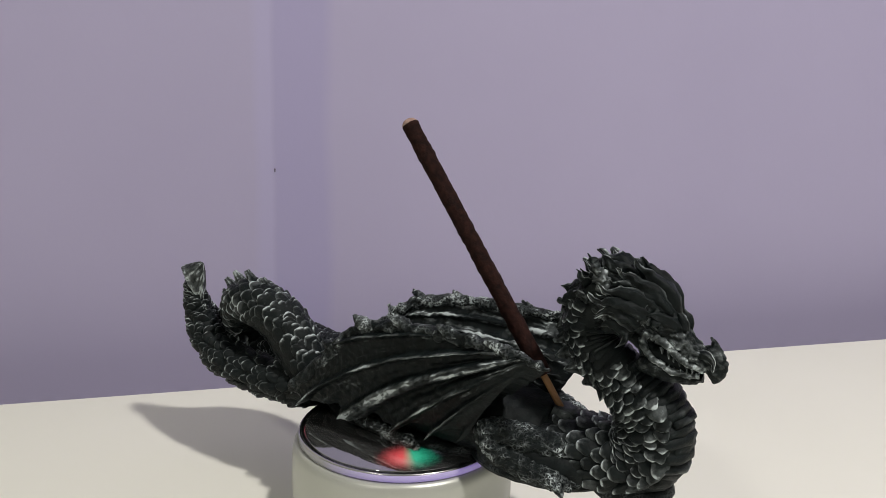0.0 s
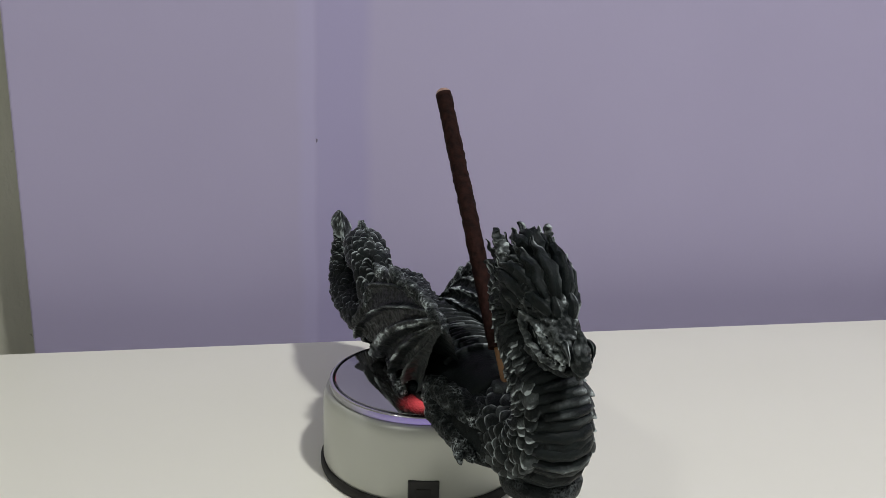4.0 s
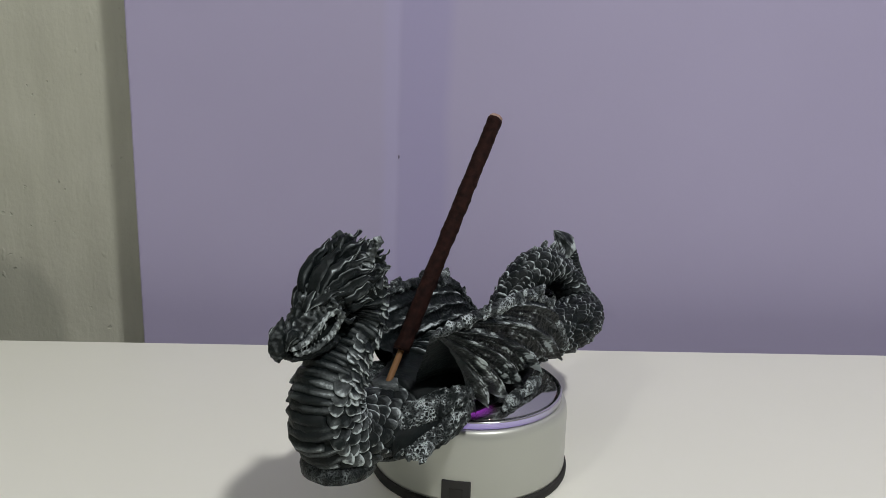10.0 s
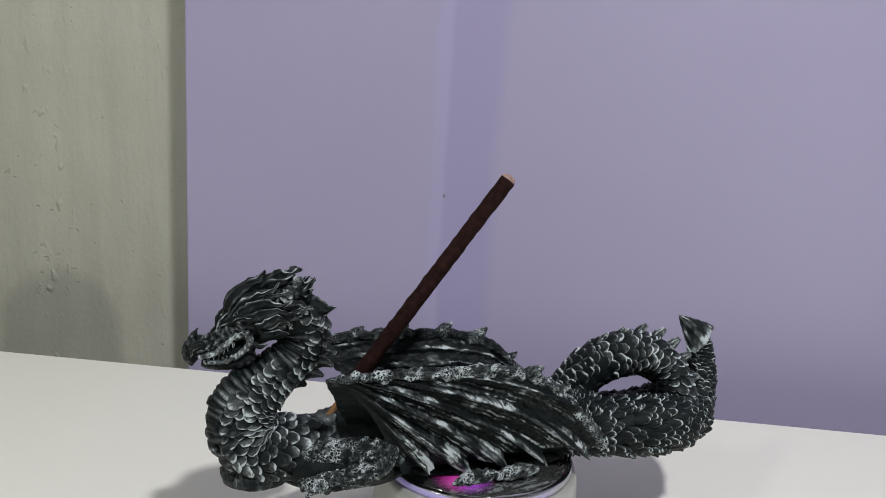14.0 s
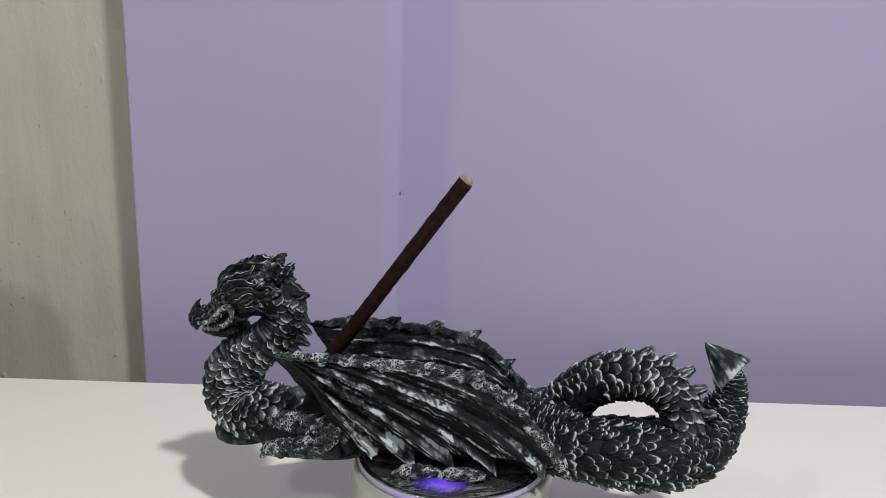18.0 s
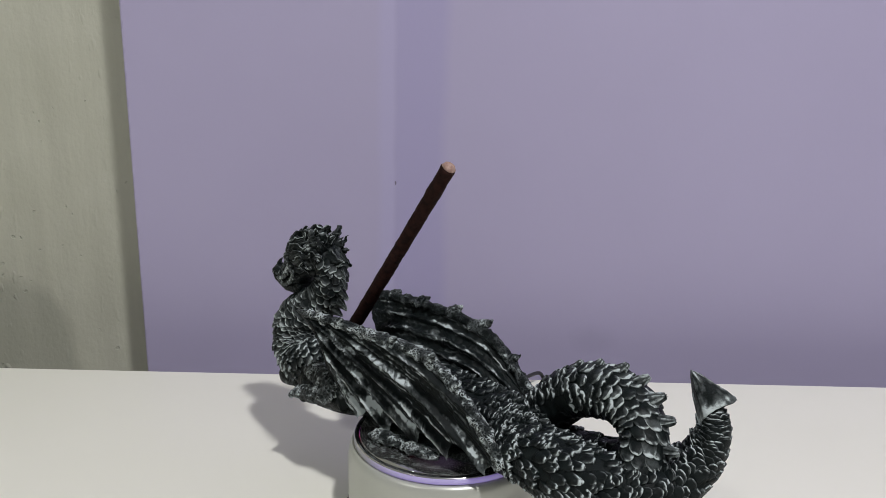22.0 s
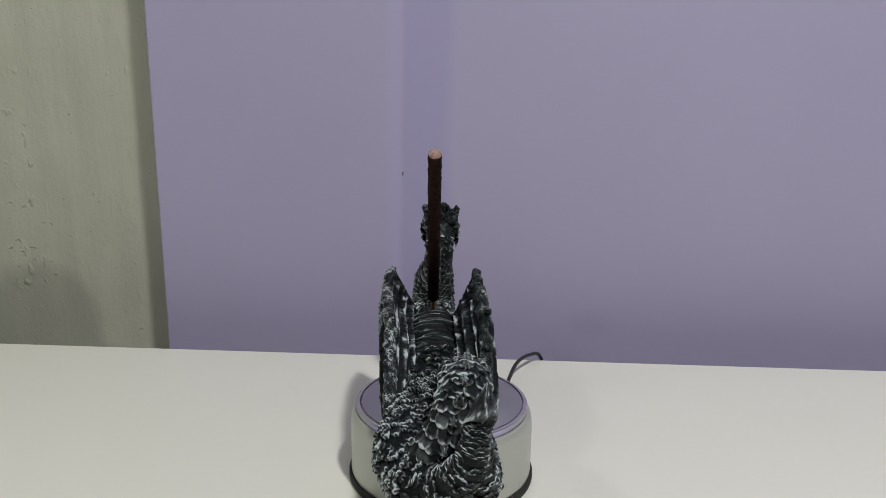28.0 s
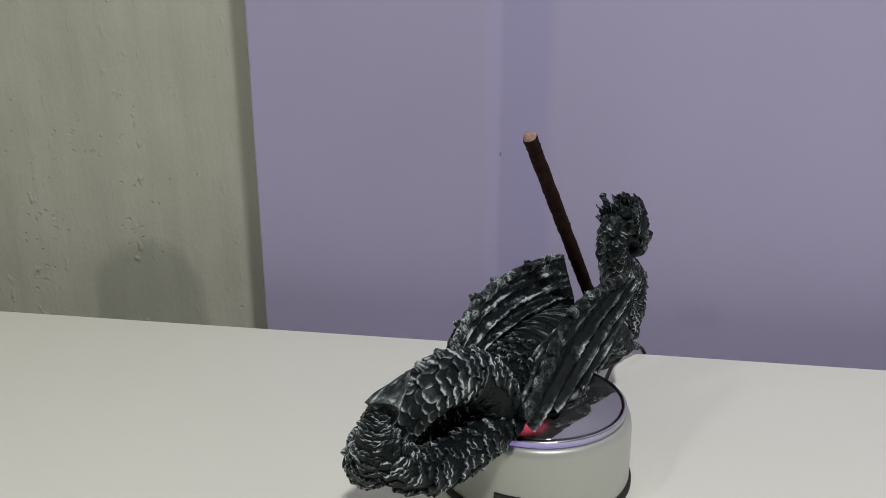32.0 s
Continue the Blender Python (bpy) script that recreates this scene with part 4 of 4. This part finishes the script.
structure("floor", box(-1.9, 1.9, -2.4, 0.6, FLOOR_Z - 0.1, FLOOR_Z), FLOOR, "grey tiled floor under the white table")
# unseen ceiling, added so that lamp light bounces back as fill
structure("ceiling", box(-1.9, 1.9, -2.4, 0.6, CEIL_Z, CEIL_Z + 0.1), PLASTER, "unseen pale ceiling, added to bounce light onto the table")
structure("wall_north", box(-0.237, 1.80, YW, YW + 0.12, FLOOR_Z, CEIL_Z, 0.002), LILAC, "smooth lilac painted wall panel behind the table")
structure("wall_concrete", box(-1.80, -0.20, YC, YC + 0.20, FLOOR_Z, CEIL_Z), CONCRETE, "raw grey concrete wall with pits and a darker patch")
# three unseen walls, added to close the room and bounce fill light
structure("wall_east", box(1.80, 1.90, -2.4, 0.6, FLOOR_Z, CEIL_Z), PLASTER, "unseen pale side wall, added to bounce fill light")
structure("wall_west", box(-1.90, -1.80, -2.4, 0.6, FLOOR_Z, CEIL_Z), PLASTER, "unseen pale side wall, added to bounce fill light")
structure("wall_south", box(-1.80, 1.80, -2.4, -2.3, FLOOR_Z, CEIL_Z), PLASTER, "unseen pale wall behind the viewer, added to bounce fill light")


def speck(x, z, w, h):
    bm = bmesh.new()
    bmesh.ops.create_icosphere(bm, subdivisions=2, radius=1, matrix=Matrix.LocRotScale((x, YW, z), None, (w, 0.0012, h)))
    return bm


tagged(part("wall_scuff", speck(-0.0416, 0.1258, 0.0006, 0.0014), mottled("scuff", (0.20, 0.17, 0.25), (0.3, 0.26, 0.36), 300, 0.8)), "small dark scuff on the lilac wall", "scuff")


def desk():
    d = tagged(empty("table", (0, 0, FLOOR_Z)), "plain white laminate table with a straight back edge", "table")
    part("tabletop", box(-1.1, 1.1, -0.62, YT, -FLOOR_Z - 0.025, -FLOOR_Z, 0.0015), TABLE, d)
    for x in (-1.06, 1.06):
        for y in (-0.58, YT - 0.04):
            part("leg", box(x - 0.025, x + 0.025, y - 0.025, y + 0.025, 0, -FLOOR_Z - 0.025, 0.003), TABLE, d)
    return d


desk()


def fixture(place):
    f = tagged(empty("ceiling_lamp", (place[0], place[1], CEIL_Z)), "round white ceiling lamp on a short rod", "lamp", "ceiling lamps")
    drop = CEIL_Z - place[2]
    part("canopy", turned([(0, 0), (0.05, 0), (0.05, -0.02), (0, -0.025)], 32), LAMPMETAL, f)
    part("rod", turned([(0, -0.02), (0.008, -0.02), (0.008, -drop + 0.03), (0, -drop + 0.03)], 16), LAMPMETAL, f)
    part("housing", turned([(0, -drop + 0.04), (0.10, -drop + 0.03), (0.112, -drop + 0.012), (0.112, -drop + 0.004), (0.104, -drop + 0.004), (0, -drop + 0.012)], 48), LAMPMETAL, f)
    return f


fixture(LAMP_A)
fixture(LAMP_B)

# ---- turntable ----
TOP = 0.0407


def turntable():
    t = tagged(empty("turntable"), "round silver motorised display turntable with mirrored top", "turntable")
    part("rubber_foot", turned([(0, 0), (0.0472, 0), (0.0477, 0.001), (0.0477, 0.0032), (0.0471, 0.0042), (0.046, 0.0044), (0, 0.0044)]), RUBBER, t, "black rubber foot ring")
    part("body", turned([(0, 0.0042), (0.0462, 0.0042), (0.0465, 0.0056), (0.0464, 0.030), (0.0460, 0.0335), (0.0452, 0.0358), (0.0442, 0.0368), (0.0436, 0.0370), (0, 0.0370)]), SILVER, t, "pearl silver lacquered drum")
    sock = part("socket", box(-0.0064, 0.0064, -0.0470, -0.0440, 0.0005, 0.0146, 0.0006), BLACK, t, "black power socket at the foot")
    sock.matrix_basis = pose(0, 0, 0, 0, 0, SOCKET_TURN)
    part("socket_hole", box(-0.003, 0.003, -0.0474, -0.0468, 0.005, 0.011, 0.0002), RUBBER, sock)
    disc = part("disc", turned([(0, 0.0372), (0.0430, 0.0372), (0.0430, 0.0378), (0.0434, 0.0380), (0.0434, 0.0402), (0.0430, 0.0406), (0.0412, 0.0406), (0.0412, 0.0384), (0, 0.0384)]), CHROME, t, "bright metal rim of the turning plate")
    part("mirror", turned([(0, 0.0400), (0.0410, 0.0400), (0.0410, 0.0405), (0.0408, TOP), (0, TOP)]), half_mirror(), t, "mirror glass top")
    wheel = part("led_glow_wheel", turned([(0.006, 0.0388), (0.040, 0.0388), (0.040, 0.0392), (0.006, 0.0392)], 96), wheel_light(0.75), t, "added glowing wheel under the glass, standing in for colour-changing LEDs")
    ring = part("light_ring", turned([(0.0433, 0.0374), (0.0437, 0.0376), (0.0437, 0.0399), (0.0433, 0.0401)]), ringlight(), t, "clear acrylic ring lit violet at the front")
    return t, disc, wheel


SOCKET_TURN = -10.5
TURNTABLE, DISC, WHEEL = turntable()


def cable():
    bm = bmesh.new()
    line = glide([(0.024, 0.040, 0.006), (0.030, 0.060, 0.006), (0.038, 0.095, 0.0075), (0.046, 0.125, 0.0105), (0.056, 0.145, 0.0090), (0.065, 0.160, 0.0025), (0.068, 0.170, -0.02), (0.068, 0.175, -0.12), (0.062, 0.18, -0.74)], 90)
    t = Tube([(*(p * 1000), 1.25, 1.25) for p in line], (1, 0, 0), 90)
    s = Shell()
    t.skin(s, 12, 0.02, 0)
    return s.mesh("power_cable", CABLE)


tagged(new("power_cable", cable()), "thin black power cable running over the table's back edge", "cable")

# ---- figurine and incense ----
DRAGON = tagged(new("dragon_figurine", dragon_mesh()), "black resin dragon figurine dry-brushed in grey, incense holder on the turntable", "figurine")


def stick():
    s = tagged(empty("incense_stick"), "thick dark brown incense stick leaning in the dragon's back", "incense")
    a, c = Vector(STICK_LOW), Vector(STICK_TOP)
    way = (c - a).normalized()
    turn = way.to_track_quat("Z", "Y").to_matrix().to_4x4()
    long = (c - a).length
    m = Matrix.Translation(a) @ turn

    def rod(name, z0, z1, r, mat, label, rough=0.0, round_top=0.0):
        bm = bmesh.new()
        n, rows = 24, 60
        rings = []
        for i in range(rows + 1):
            z = z0 + (z1 - z0) * i / rows
            ring = []
            for k in range(n):
                q = 6.283185 * k / n
                dome = math.sqrt(max(0.02, 1 - max(0.0, (i / rows - 1 + round_top) / round_top) ** 2)) if round_top else 1.0
                rr = dome * r + rough * dome * noise.noise(Vector((math.cos(q) * 3, math.sin(q) * 3, z * 700)))
                ring.append(bm.verts.new((rr * math.cos(q), rr * math.sin(q), z)))
            rings.append(ring)
        for lo, hi in zip(rings, rings[1:]):
            for k in range(n):
                bm.faces.new((lo[k], lo[(k + 1) % n], hi[(k + 1) % n], hi[k])).smooth = True
        bm.faces.new(rings[0][::-1])
        bm.faces.new(rings[-1])
        ob = part(name, bm, mat, s, label)
        ob.matrix_basis = m
        return ob

    rod("bamboo_core", 0, BARE + 0.004, 0.0013, WOOD, "bare tan bamboo core")
    rod("paste", BARE, long - 0.0018, 0.0033, PASTE, "dark brown incense paste", 0.0006)
    rod("cut_end", long - 0.0020, long + 0.0006, 0.0031, ENDGRAIN, "pale pinkish rounded end", 0.0004, 0.75)
    return s


STICK_TOP = (-0.0037, 0.0054, 0.1265)
STICK_LOW = (0.0710, 0.0040, 0.0220)
BARE = 0.016
STICK = stick()


def motions():
    turn = [(t, -48.34 - 7.7785 * t) for t in range(0, 33)]
    walk(DRAGON, [(t, pose(0, 0, TOP, 0, 0, a)) for t, a in turn])
    walk(STICK, [(t, pose(0, 0, TOP, 0, 0, a)) for t, a in turn])
    walk(DISC, [(t, pose(0, 0, 0, 0, 0, a)) for t, a in turn])
    # the glow's colour, second by second: which pair of the wheel stands under the clear spot
    shown = [0, 1, 1, 0, 0, 1, 2, 2, 2, 2, 3, 5, 2, 3, 3, 5, 4, 3, 2, 2, 2, 4, 5, 2, 3, 5, 5, 5, 5, 5, 5, 1, 4]
    rows, at = [], -98.0
    for t, k in enumerate(shown):
        to = -98.0 - 60 * k
        step = (to - at + 180) % 360 - 180
        if t:
            rows += [(t - 0.5, at + step / 2)]
        at += step
        rows += [(t - 0.1, at)] * (t > 0) + [(t, at)] + [(t + 0.1, at)] * (t < 32)
    walk(WHEEL, [(t, pose(0, 0, 0, 0, 0, a)) for t, a in rows])


motions()
